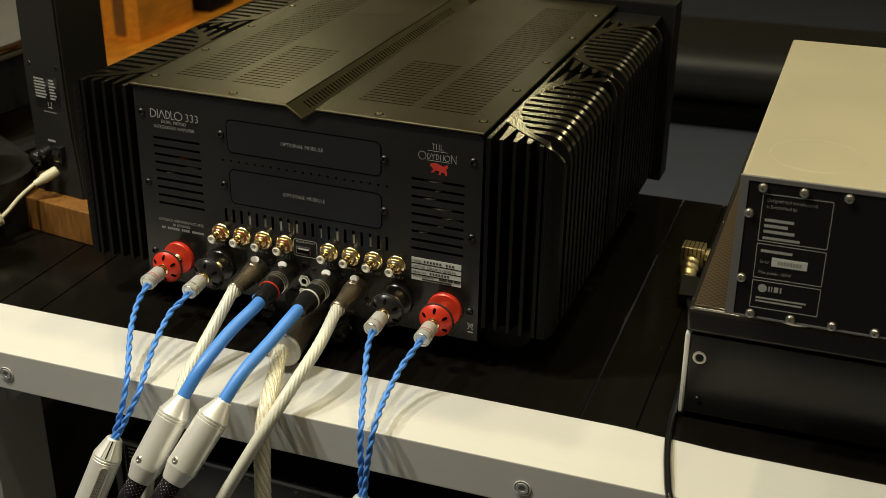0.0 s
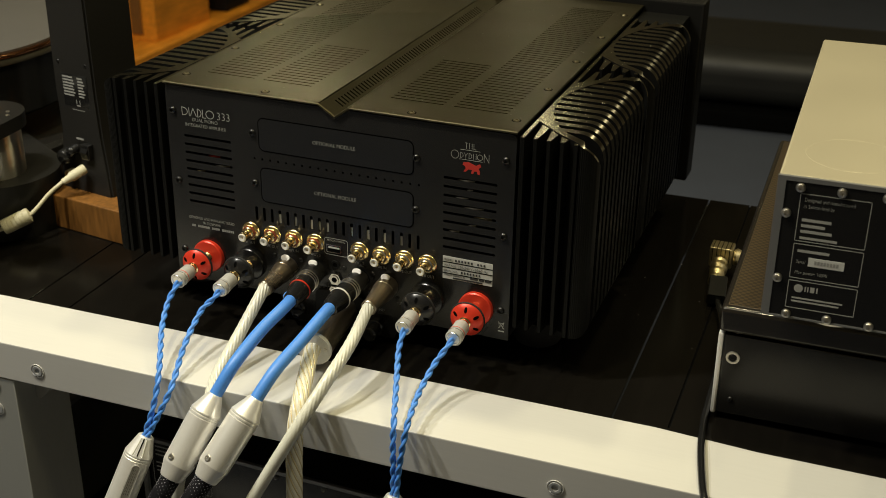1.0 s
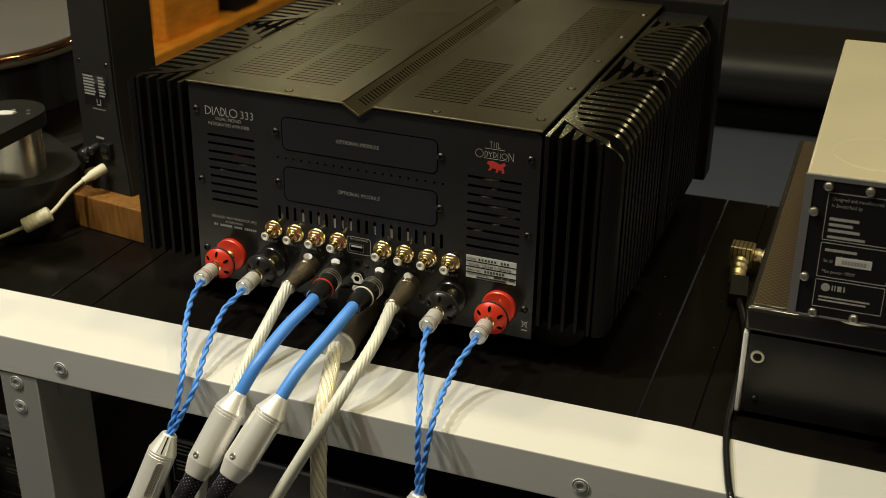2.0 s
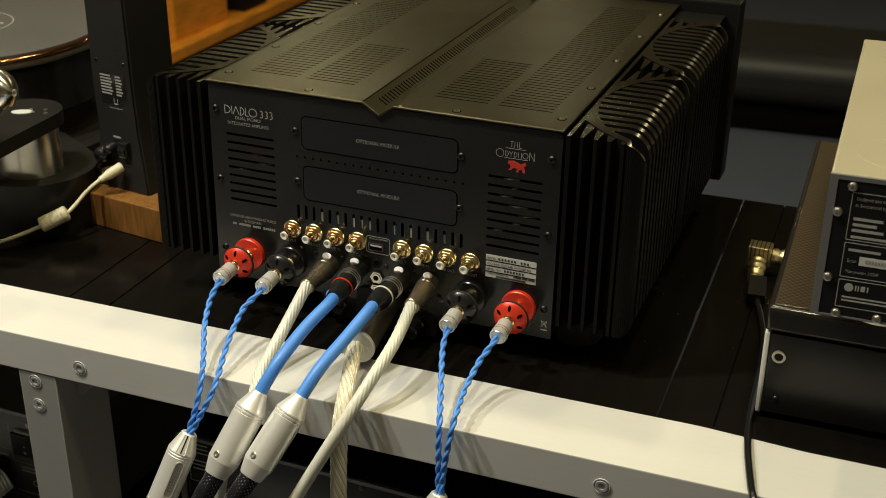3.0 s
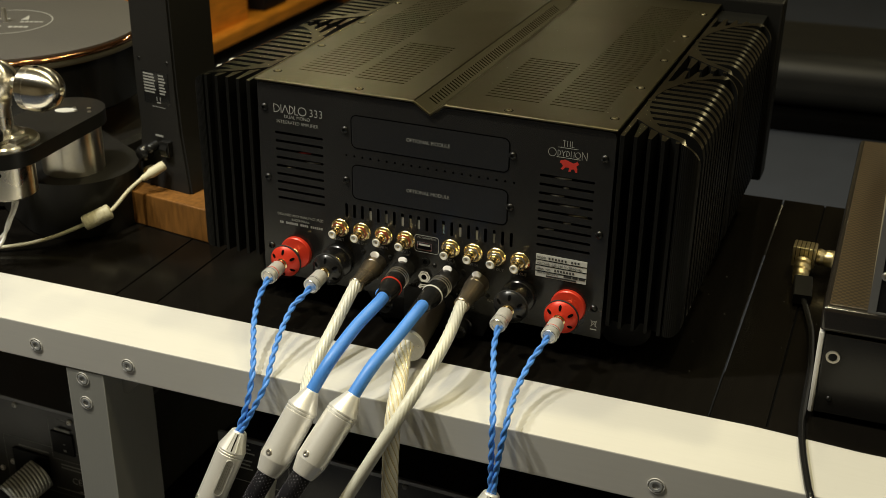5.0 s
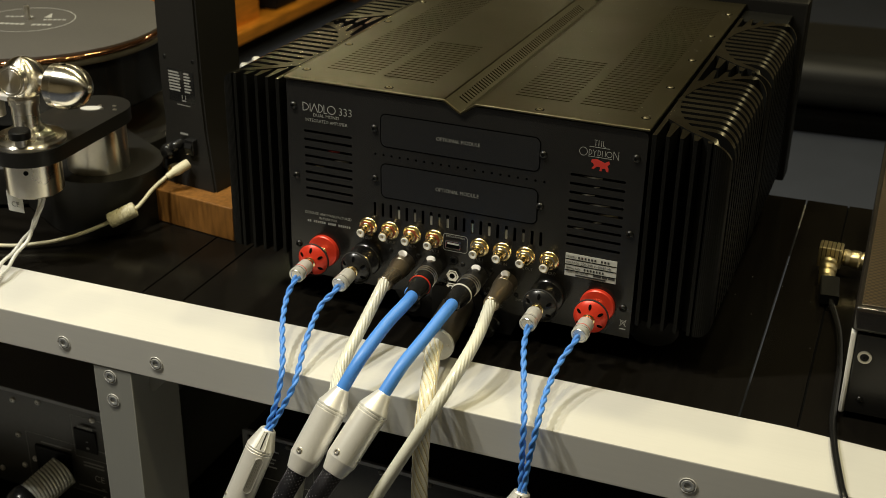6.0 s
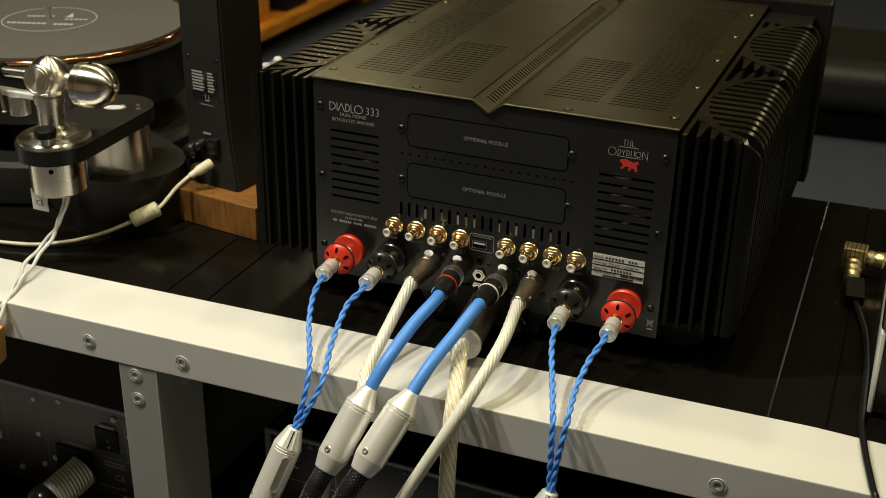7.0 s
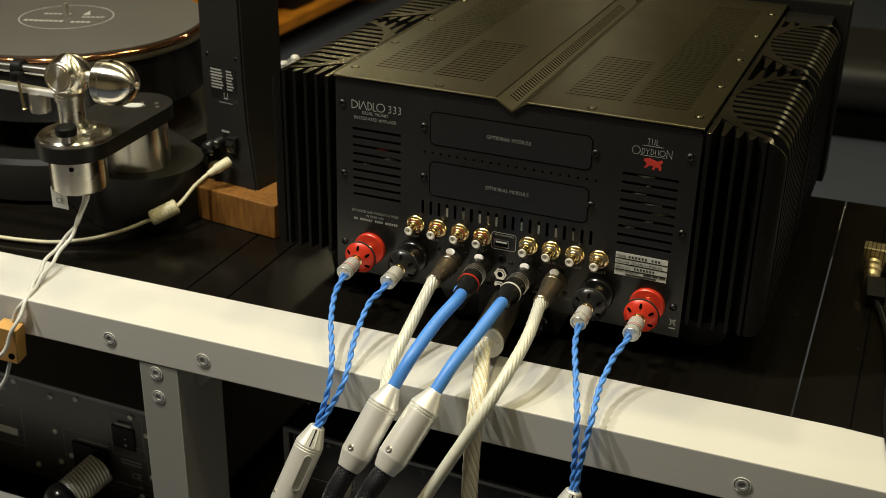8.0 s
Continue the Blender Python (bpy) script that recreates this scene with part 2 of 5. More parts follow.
def ring_plate(outer, holes, m, depth, bm=None):
    """A plate in the x, y of m with holes cut through it."""
    bm = bm or bmesh.new()
    loops = []
    for poly in (outer, *holes):
        vs = [bm.verts.new(m @ Vector((x, y, 0))) for x, y in poly]
        loops.append([bm.edges.new((vs[i], vs[(i + 1) % len(vs)])) for i in range(len(vs))])
    es = [e for lp in loops for e in lp]
    r = bmesh.ops.triangle_fill(bm, use_beauty=True, use_dissolve=False, edges=es)
    faces = [f for f in r["geom"] if isinstance(f, bmesh.types.BMFace)]
    ext = bmesh.ops.extrude_face_region(bm, geom=faces)
    way = (m.to_3x3() @ Vector((0, 0, 1))) * depth
    bmesh.ops.translate(bm, vec=way, verts=[v for v in ext["geom"] if isinstance(v, bmesh.types.BMVert)])
    return bm


def axis(p0, p1):
    """A frame at p0 whose z points to p1."""
    d = Vector(p1) - Vector(p0)
    return Matrix.Translation(p0) @ d.to_track_quat("Z", "Y").to_matrix().to_4x4()


def lathe(profile, m, seg=32, bm=None):
    """Rows of radius and height turned round the z of m."""
    bm = bm or bmesh.new()
    rows = []
    for r, h in profile:
        if r < 1e-6:
            rows.append([bm.verts.new(m @ Vector((0, 0, h)))])
        else:
            rows.append([bm.verts.new(m @ Vector((r * math.cos(2 * math.pi * k / seg), r * math.sin(2 * math.pi * k / seg), h))) for k in range(seg)])
    for a, b in zip(rows, rows[1:]):
        for k in range(seg):
            j = (k + 1) % seg
            if len(a) == 1 and len(b) > 1:
                bm.faces.new((a[0], b[k], b[j]))
            elif len(b) == 1 and len(a) > 1:
                bm.faces.new((a[k], a[j], b[0]))
            elif len(a) > 1:
                bm.faces.new((a[k], a[j], b[j], b[k]))
    for r in (rows[0], rows[-1]):
        if len(r) > 1:
            bm.faces.new(r)
    return bm


def curve_points(ctrl, n=40):
    """A smooth line through control points."""
    p = [Vector(c) for c in ctrl]
    p = [2 * p[0] - p[1]] + p + [2 * p[-1] - p[-2]]
    out = []
    spans = len(p) - 3
    for i in range(n + 1):
        u = i / n * spans
        k = min(int(u), spans - 1)
        t = u - k
        a, b, c, d = p[k:k + 4]
        out.append(0.5 * (2 * b + (c - a) * t + (2 * a - 5 * b + 4 * c - d) * t * t + (3 * b - 3 * c + d - a) * t ** 3))
    return out


def frames_along(pts):
    """Steady side axes along a line."""
    out = []
    side = None
    for i, q in enumerate(pts):
        d = (pts[min(i + 1, len(pts) - 1)] - pts[max(i - 1, 0)]).normalized()
        if side is None:
            side = d.orthogonal().normalized()
        side = (side - d * side.dot(d)).normalized()
        out.append((q, side.copy(), d.cross(side)))
    return out


def tube(pts, r, seg=12, bm=None, lobes=0, depth=0.0, turn=0.0, orbit=0.0, phase=0.0):
    """A round line; lobes give it twisted strands, orbit winds it round its own line. turn: radians a metre."""
    bm = bm or bmesh.new()
    base = frames_along(pts)
    s, rows, last = 0.0, [], base[0][0]
    centres = []
    for q, u, w in base:
        s += (q - last).length
        last = q
        a = phase + turn * s
        centres.append((q + (u * math.cos(a) + w * math.sin(a)) * orbit, u, w, s))
    for q, u, w, s in centres:
        row = []
        for k in range(seg):
            a = 2 * math.pi * k / seg
            rr = r * (1 + depth * (abs(math.cos(lobes / 2 * (a + turn * s))) - 0.6)) if lobes else r
            row.append(bm.verts.new(q + (u * math.cos(a) + w * math.sin(a)) * rr))
        rows.append(row)
    for a, b in zip(rows, rows[1:]):
        for k in range(seg):
            j = (k + 1) % seg
            bm.faces.new((a[k], a[j], b[j], b[k]))
    bm.faces.new(rows[0])
    bm.faces.new(rows[-1][::-1])
    return bm


def rounded(x0, x1, y0, y1, r, seg=5):
    """A rounded rectangle as an outline."""
    out = []
    for cx, cy, a0 in ((x1 - r, y1 - r, 0), (x0 + r, y1 - r, 90), (x0 + r, y0 + r, 180), (x1 - r, y0 + r, 270)):
        for k in range(seg + 1):
            a = radians(a0 + 90 * k / seg)
            out.append((cx + r * math.cos(a), cy + r * math.sin(a)))
    return out


def circle(cx, cy, r, seg=16):
    return [(cx + r * math.cos(2 * math.pi * k / seg), cy + r * math.sin(2 * math.pi * k / seg)) for k in range(seg)]


UPRIGHT = pose(0, 0, 0, 90, 0, 0)  # outline x, y to world x, z; depth to -y


# ---- the room ----
def room():
    # Unseen walls and ceiling close the room; north set back for an added lamp.
    for name, d in (("floor", (-3.5, 3.5, -3.0, 5.0, FLOOR - 0.1, FLOOR)), ("ceiling", (-3.5, 3.5, -3.0, 5.0, CEIL, CEIL + 0.1)),
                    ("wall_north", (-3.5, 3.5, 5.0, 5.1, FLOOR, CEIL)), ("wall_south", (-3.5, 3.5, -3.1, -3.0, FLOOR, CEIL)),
                    ("wall_west", (-3.6, -3.5, -3.0, 5.0, FLOOR, CEIL)), ("wall_east", (3.5, 3.6, -3.0, 5.0, FLOOR, CEIL))):
        material = M_CARPET if name == "floor" else M_CEIL if name == "ceiling" else M_WALL
        ob = new(name, mesh_of(box(*d), material, 0))
        label = {"floor": "blue grey carpeted floor", "ceiling": "plain cream painted ceiling"}.get(name, "plain warm grey painted wall")
        tagged(ob, label, name.split("_")[0], "", "structure")


room()

# ---- the rack ----
RK = pose(0, 0, -0.009, 0, -0.73, 0.8)
BEAM_Y0, BEAM_Y1, BEAM_Z0, BEAM_Z1 = -0.139, -0.0565, -0.0396, 0.0025


def socket_bolt(parent, x, y, z, name="bolt"):
    m = pose(x, y, z, 90, 0, 0)
    part(name, lathe([(0, 0.0002), (0.0030, 0.0002), (0.0032, 0.0013), (0.0052, 0.0014), (0.0056, 0.0010), (0.0057, -0.001)], m, 28), M_BOLT, parent, "recessed steel socket bolt")
    part("washer_ring", lathe([(0.0066, 0.0003), (0.0069, 0.0009), (0.0074, 0.0009), (0.0076, 0.0003)], m, 32), M_WHITEALU, parent)


rack = thing("equipment_rack", RK, "pale aluminium equipment rack with black shelf boards", "rack")
part("rail", box(-1.1, 1.1, BEAM_Y0, BEAM_Y1, BEAM_Z0, BEAM_Z1, 0.0012), M_BEAM, rack, "pale anodised aluminium front rail")
part("rear_rail", box(-1.1, 1.1, 0.40, 0.478, -0.048, -0.010, 0.0012), M_BEAM, rack)
for a, b in ((-1.1, -0.333), (-0.331, -0.2825), (-0.2805, 0.2905), (0.2925, 0.3405), (0.3425, 1.1)):
    part("shelf_board", box(a, b, BEAM_Y1 + 0.001, 0.472, -0.009, -0.001, 0.0003), M_BOARD, rack, "black lacquered shelf board")
# black strip below the open board joint, standing for its shade
part("joint_shade_strip", box(0.3400, 0.3430, BEAM_Y1 + 0.001, 0.470, -0.0095, -0.0025), M_VOID, rack)
part("board_lip", prism([(0.315, BEAM_Y1 + 0.0005), (0.318, BEAM_Y1), (0.42, BEAM_Y1 - 0.0075), (1.1, BEAM_Y1 - 0.012), (1.1, BEAM_Y1 + 0.0005)], Matrix.Translation((0, 0, BEAM_Z1 + 0.0002)), 0.0009), M_BOARD, rack, "black board edge lying over the rail")
for x in (-1.06, -0.3115, 0.75):
    bm = box(x - 0.0225, x + 0.0225, BEAM_Y0 + 0.001, BEAM_Y1 - 0.004, -0.612, BEAM_Z0 - 0.0005, 0.001)
    for v in bm.verts:
        v.co.x += 0.0127 * (v.co.z - BEAM_Z0)
    part("leg", bm, M_LEG, rack, "upright aluminium leg")
    br = prism([(0, 0), (0.036, 0), (0.036, -0.004), (0.005, -0.036), (0, -0.036)], UPRIGHT @ Matrix.Translation((x + 0.0225, BEAM_Z0 - 0.001, 0.075)), 0.035)
    part("bracket", br, M_LEG, rack, "triangular aluminium corner bracket")
    br = prism([(0, 0), (-0.036, 0), (-0.036, -0.004), (-0.005, -0.036), (0, -0.036)], UPRIGHT @ Matrix.Translation((x - 0.0225, BEAM_Z0 - 0.001, 0.075)), 0.035)
    part("bracket", br, M_LEG, rack, "triangular aluminium corner bracket")
    for dz in (-0.0503, -0.0783):
        socket_bolt(rack, x - 0.003, BEAM_Y0 + 0.001, dz)
for x in (-0.366, -0.256, 0.266, 0.70):
    socket_bolt(rack, x, BEAM_Y0, -0.0215)

# ---- the amplifier ----
amp = thing("integrated_amplifier", pose(0, 0, 0), "large black integrated amplifier with finned heatsinks and cabled rear panel", "amplifier")
part("chassis", box(-0.178, 0.178, 0.022, 0.478, 0.022, 0.2145, 0.001), M_BLACK, amp)


def lid():
    """Two top sheets with slot rows, and the V channel between them."""
    z, t = 0.2265, 0.0022
    for x0, x1, groups in ((-0.1775, -0.0115, ((-0.1525, -0.1005, 0.040, 0.430), (-0.091, -0.039, 0.040, 0.170))),
                           (0.020, 0.1805, ((0.043, 0.0955, 0.040, 0.170), (0.1055, 0.157, 0.040, 0.430)))):
        holes = []
        for a, b, y0, y1 in groups:
            n = round((y1 - y0) / 0.00765)
            for k in range(n + 1):
                y = y0 + (y1 - y0) * k / n
                holes.append([(a, y - 0.0009), (b, y - 0.0009), (b, y + 0.0009), (a, y + 0.0009)])
        part("top_sheet", ring_plate([(x0, -0.001), (x1, -0.001), (x1, 0.478), (x0, 0.478)], holes, Matrix.Translation((0, 0, z)), t), M_LID, amp, "dark bronze slotted top sheet")
    # channel
    slope = math.hypot(0.0165, 0.0105)
    m = Matrix(((0.0165 / slope, 0, 0.0105 / slope, -0.0115), (0, 1, 0, -0.001), (-0.0105 / slope, 0, 0.0165 / slope, 0.2268), (0, 0, 0, 1)))
    holes = [[(0.006, 0.022 + 0.0062 * k), (0.0155, 0.022 + 0.0062 * k), (0.0155, 0.0245 + 0.0062 * k), (0.006, 0.0245 + 0.0062 * k)] for k in range(62)]
    part("channel_side", ring_plate([(0, 0), (slope, 0), (slope, 0.479), (0, 0.479)], holes, m, 0.0018), M_LID, amp, "slotted side of the V channel")
    part("channel_side", prism([(0.005, 0.2163), (0.020, 0.2268), (0.020, 0.2286), (0.005, 0.2181)], UPRIGHT, -0.478), M_LID, amp)
    edge = [Vector((x, -0.0012, z)) for x, z in ((-0.1775, 0.2276), (-0.0120, 0.2276), (-0.0108, 0.2274), (0.0040, 0.2178), (0.0050, 0.2173), (0.0062, 0.2178), (0.0192, 0.2272), (0.0205, 0.2276), (0.1805, 0.2276))]
    part("lid_edge", tube(edge, 0.0012, 10), M_LID, amp, "rounded front edge of the lid", 60)


lid()
part("rear_panel", ring_plate(
    [(-0.1785, 0.021), (0.1785, 0.021), (0.1795, 0.2205), (0.1783, 0.2238), (0.1752, 0.225), (0.019, 0.225), (0.005, 0.2155), (-0.011, 0.225), (-0.1722, 0.225), (-0.1753, 0.2238), (-0.1765, 0.2205)],
    [rounded(x0, x1, 0.1755 - 0.0086 * k - 0.0013, 0.1755 - 0.0086 * k + 0.0013, 0.001, 2) for k in range(9) for x0, x1 in ((-0.159, -0.107), (0.112, 0.163))]
    + [circle(-0.082 + 0.0085 * k, 0.1635, 0.0012, 8) for k in range(21)]
    + [rounded(-0.0845 + 0.00853 * k, -0.0817 + 0.00853 * k, 0.0985, 0.113, 0.001, 2) for k in range(21)],
    UPRIGHT @ Matrix.Translation((0, 0, -0.0025)), 0.0025), M_REAR, amp, "black brushed rear panel with vent slots")


def heatsink(side):
    """Two star extrusions: a spine, two curved arms to the outer corners, fins outward and tapered fins to both ends."""
    xi, xo, zt, zb, r = 0.187, 0.2515, 0.2258, 0.038, 0.023
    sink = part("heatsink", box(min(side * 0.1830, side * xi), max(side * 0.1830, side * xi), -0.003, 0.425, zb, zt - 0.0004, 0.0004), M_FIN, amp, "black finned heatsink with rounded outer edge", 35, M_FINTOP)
    part("end_block", box(min(side * 0.1800, side * 0.236), max(side * 0.1800, side * 0.236), 0.4265, 0.478, zb, 0.2215, 0.001), M_FIN, sink)

    def top(x):
        d = x - (xo - r)
        return zt if d <= 0 else zt - r + math.sqrt(max(0, r * r - d * d))

    def bottom(x):
        d = x - (xo - 0.010)
        return zb if d <= 0 else zb + 0.010 - math.sqrt(max(0, 0.010 ** 2 - d * d))

    # the arm in plan: how far its inner and outer edges lie from the middle of the unit
    arm_x = (0.1865, 0.191, 0.199, 0.2065, 0.213, 0.219, 0.228, 0.2345, 0.2365)
    arm_in = (0.008, 0.032, 0.053, 0.0665, 0.0750, 0.0810, 0.0875, 0.0905, 0.0910)
    arm_out = (0.060, 0.0640, 0.0725, 0.0800, 0.0860, 0.0905, 0.0965, 0.1005, 0.1045)
    half = 0.1045

    def column(outline_rows):
        """Upright metal between two edges in plan, cut to the rounded shoulder: rows of x, y, y."""
        bm = bmesh.new()
        rows = [[bm.verts.new((side * x, ya, bottom(x))), bm.verts.new((side * x, yb, bottom(x))), bm.verts.new((side * x, yb, top(x))), bm.verts.new((side * x, ya, top(x)))] for x, ya, yb in outline_rows]
        for p, q in zip(rows, rows[1:]):
            for k in range(4):
                bm.faces.new((p[k], p[(k + 1) % 4], q[(k + 1) % 4], q[k]))
        bm.faces.new(rows[0])
        bm.faces.new(rows[-1])
        return bm

    for mid in (0.1015, 0.3195):
        for e in (-1, 1):
            rows = [(x, mid + e * a, mid + e * b) for x, a, b in zip(arm_x, arm_in, arm_out)]
            for k in range(1, 19):  # the grooved round corner
                x = 0.2365 + (xo - 0.2365) * k / 18
                u = (x - 0.2365) / (xo - 0.2365)
                d = half - 0.013 * (1 - math.sqrt(max(0, 1 - u * u))) - (0.00035 if k % 2 else 0)
                d = max(d, 0.0915)
                rows.append((x, mid + e * (0.0910 + (d - 0.0036 - 0.0910) * min(1, 5 * u)), mid + e * d))
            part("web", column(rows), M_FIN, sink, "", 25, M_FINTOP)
            # tapered fins to the end
            for x in (0.1965, 0.2085, 0.2205, 0.2325):
                root = mid + e * (np.interp(x, arm_x, arm_out) - 0.002)
                tip = mid + e * half
                w0, w1 = (0.0048, 0.0016) if x < 0.23 else (0.0028, 0.0016)
                plan = [(side * (x - w0), root), (side * (x + w0 * 0.8), root), (side * (x + w1), tip), (side * (x - w1), tip)]
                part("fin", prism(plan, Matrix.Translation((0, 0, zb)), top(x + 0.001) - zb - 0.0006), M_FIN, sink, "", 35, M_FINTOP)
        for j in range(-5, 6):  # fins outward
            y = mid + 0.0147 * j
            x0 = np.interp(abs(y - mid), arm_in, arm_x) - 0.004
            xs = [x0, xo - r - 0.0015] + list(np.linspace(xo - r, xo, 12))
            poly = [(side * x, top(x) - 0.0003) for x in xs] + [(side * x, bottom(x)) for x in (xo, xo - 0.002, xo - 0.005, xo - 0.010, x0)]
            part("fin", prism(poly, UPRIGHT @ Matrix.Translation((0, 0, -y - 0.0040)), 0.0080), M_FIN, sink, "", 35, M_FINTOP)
    return sink


heatsink(1)
heatsink(-1)
part("front_plate", box(-0.2525, 0.2525, 0.4785, 0.515, 0.012, 0.237, 0.003), M_BLACK, amp, "thick black front plate")
for x in (-0.19, 0.19):
    for y in (0.06, 0.42):
        part("foot", lathe([(0.022, -0.006 + 0.0127 * x), (0.024, 0.0), (0.024, 0.022)], pose(x, y, 0), 24), M_RUBBER, amp)
def words(body, size, x, y, z, material, parent, name="lettering", align="CENTER", label="", wide=1.0, m=None):
    """Printed words, raised by a hair; x, y, z is the middle of the base line on an upright face."""
    cu = bpy.data.curves.new(name, "FONT")
    cu.body, cu.size, cu.align_x, cu.extrude = body, size, align, 0.00008
    cu.resolution_u = 3
    cu.offset = -0.018 * size
    tmp = bpy.data.objects.new("tmp", cu)
    me = bpy.data.meshes.new_from_object(tmp)
    bpy.data.objects.remove(tmp)
    me.materials.clear()
    me.materials.append(material)
    ob = new(name, me)
    ob.parent = parent
    ob.matrix_basis = (m or Matrix.Identity(4)) @ pose(x, y, z, 90, 0, 0) @ Matrix.Diagonal((wide, 1, 1, 1))
    return tagged(ob, label)


def bars(rects, y, material, parent, name="print_bar", depth=0.00015):
    """Flat printed bars on an upright face at y: x0, x1, z0, z1."""
    for x0, x1, z0, z1 in rects:
        part(name, box(x0, x1, y - depth, y + 0.0001, z0, z1), material, parent, "", 0)


def outline(x0, x1, z0, z1, w, y, material, parent, r=0.002, name="printed_frame"):
    part(name, ring_plate(rounded(x0, x1, z0, z1, r), [rounded(x0 + w, x1 - w, z0 + w, z1 - w, max(r - w, 0.0002))], UPRIGHT @ Matrix.Translation((0, 0, -y)), 0.00015), material, parent, "", 0)


def cap_screw(x, y, z, r=0.0037, parent=None, m=None, material=None, name="screw"):
    """A domed socket screw standing out of an upright face."""
    mm = m or pose(x, y, z, 90, 0, 0)
    return part(name, lathe([(0, 0.0008), (r * 0.38, 0.0008), (r * 0.45, r * 0.62), (r * 0.75, r * 0.5), (r * 0.97, r * 0.2), (r, 0), (r, -0.001)], mm, 20), material or M_SCREW, parent, "black domed socket screw")


# rear panel fittings
for x in (-0.1695, 0.1705):
    for z in (0.200, 0.127, 0.0515):
        cap_screw(x, 0, z, parent=amp)
for x, z in ((-0.083, 0.1892), (0.0857, 0.1898), (-0.083, 0.138), (0.085, 0.139)):
    cap_screw(x, 0, z, parent=amp)
for x, y in ((-0.168, 0.026), (-0.071, 0.008), (0.0775, 0.008), (0.170, 0.026), (0.170, 0.121), (0.170, 0.219), (0.170, 0.318), (0.170, 0.421), (-0.170, 0.122), (-0.172, 0.222), (-0.172, 0.320), (-0.172, 0.421)):
    m = pose(x, y, 0.2287)
    lid_screw = part("lid_screw", lathe([(0, 0.0002), (0.0012, 0.0002), (0.0014, 0.0011), (0.0024, 0.0010), (0.0030, 0.0004), (0.0031, 0)], m, 20), M_LIDSCREW, amp, "bronze button screw in the lid")
    # flat dark ring in place of the shaded countersink
    part("recess_shade_ring", lathe([(0.0031, 0.0001), (0.0043, 0.0001), (0.0045, -0.0004), (0.0031, -0.0004)], m, 24), M_VOID, lid_screw)
part("side_wall", box(-0.178, -0.1765, 0.003, 0.022, 0.022, 0.2245), M_BLACK, amp)
part("side_wall", box(0.1765, 0.178, 0.003, 0.022, 0.022, 0.2245), M_BLACK, amp)
part("floor_wall", box(-0.176, 0.176, 0.003, 0.022, 0.022, 0.0235), M_BLACK, amp)
part("lower_tab", prism([(-0.062, 0.0215), (-0.048, -0.003), (0.062, -0.003), (0.072, 0.0215)], UPRIGHT, 0.0001 - 0.0025), M_PANEL, amp)
for z0, z1 in ((0.173, 0.2045), (0.1205, 0.1545)):
    part("module_cover", ring_plate(rounded(-0.0755, 0.082, z0, z1, 0.005), [], UPRIGHT @ Matrix.Translation((0, 0, 0.0001)), 0.0004), M_COVER, amp, "black blank module cover")
    part("cover_joint", ring_plate(rounded(-0.0766, 0.0831, z0 - 0.0011, z1 + 0.0011, 0.0061), [rounded(-0.0755, 0.082, z0, z1, 0.005)], UPRIGHT @ Matrix.Translation((0, 0, 0.0001)), 0.0002), M_JOINT, amp)
words("OPTIONAL MODULE", 0.0053, 0.003, -0.0006, 0.1872, M_PRINT, amp, wide=0.9)
words("OPTIONAL MODULE", 0.0053, 0.003, -0.0006, 0.1362, M_PRINT, amp, wide=0.9)
# model mark as plain thin-lined shapes, with its number
def line_mark(pts, y, w, material, name, closed=False):
    """Thin printed strokes from point to point on an upright face."""
    ends = list(zip(pts, pts[1:] + pts[:1])) if closed else list(zip(pts, pts[1:]))
    bm = bmesh.new()
    for k, (p, q) in enumerate(ends):
        d = (Vector(q) - Vector(p)).normalized()
        n = Vector((-d.y, d.x)) * (w / 2)
        e = d * (w * 0.35)
        quad = [(p[0] - e.x + n.x, p[1] - e.y + n.y), (q[0] + e.x + n.x, q[1] + e.y + n.y), (q[0] + e.x - n.x, q[1] + e.y - n.y), (p[0] - e.x - n.x, p[1] - e.y - n.y)]
        prism(quad, UPRIGHT @ Matrix.Translation((0, 0, 0.00005 + 0.00001 * (k % 3))), 0.0001, bm)
    part(name, bm, material, amp, "", 0)


def half_round(x, z, w, h, seg=10):
    return [(x, z), (x, z + h)] + [(x + w * math.sin(math.pi * k / seg), z + h / 2 + h / 2 * math.cos(math.pi * k / seg)) for k in range(1, seg)]


def oval(cx, cz, a, b, seg=20):
    return [(cx + a * math.cos(2 * math.pi * k / seg), cz + b * math.sin(2 * math.pi * k / seg)) for k in range(seg)]


Z0, H = 0.1964, 0.0080
line_mark(half_round(-0.1590, Z0, 0.0060, H), 0, 0.0007, M_PRINT, "model_mark", True)
line_mark([(-0.1512, Z0), (-0.1512, Z0 + H)], 0, 0.0007, M_PRINT, "model_mark")
line_mark([(-0.1500, Z0), (-0.1466, Z0 + H), (-0.1432, Z0)], 0, 0.0007, M_PRINT, "model_mark")
line_mark(half_round(-0.1418, Z0, 0.0040, H), 0, 0.0007, M_PRINT, "model_mark", True)
line_mark([(-0.1362, Z0 + H), (-0.1362, Z0), (-0.1330, Z0)], 0, 0.0007, M_PRINT, "model_mark")
line_mark(oval(-0.1282, Z0 + H / 2, 0.0042, H / 2), 0, 0.0007, M_PRINT, "model_mark", True)
words("333", 0.0112, -0.1133, -0.0003, Z0, M_PRINT, amp, wide=0.92)
words("DUAL MONO", 0.0049, -0.134, -0.0003, 0.1915, M_PRINT, amp, wide=0.95)
words("INTEGRATED AMPLIFIER", 0.0049, -0.134, -0.0003, 0.1858, M_PRINT, amp, wide=0.86)
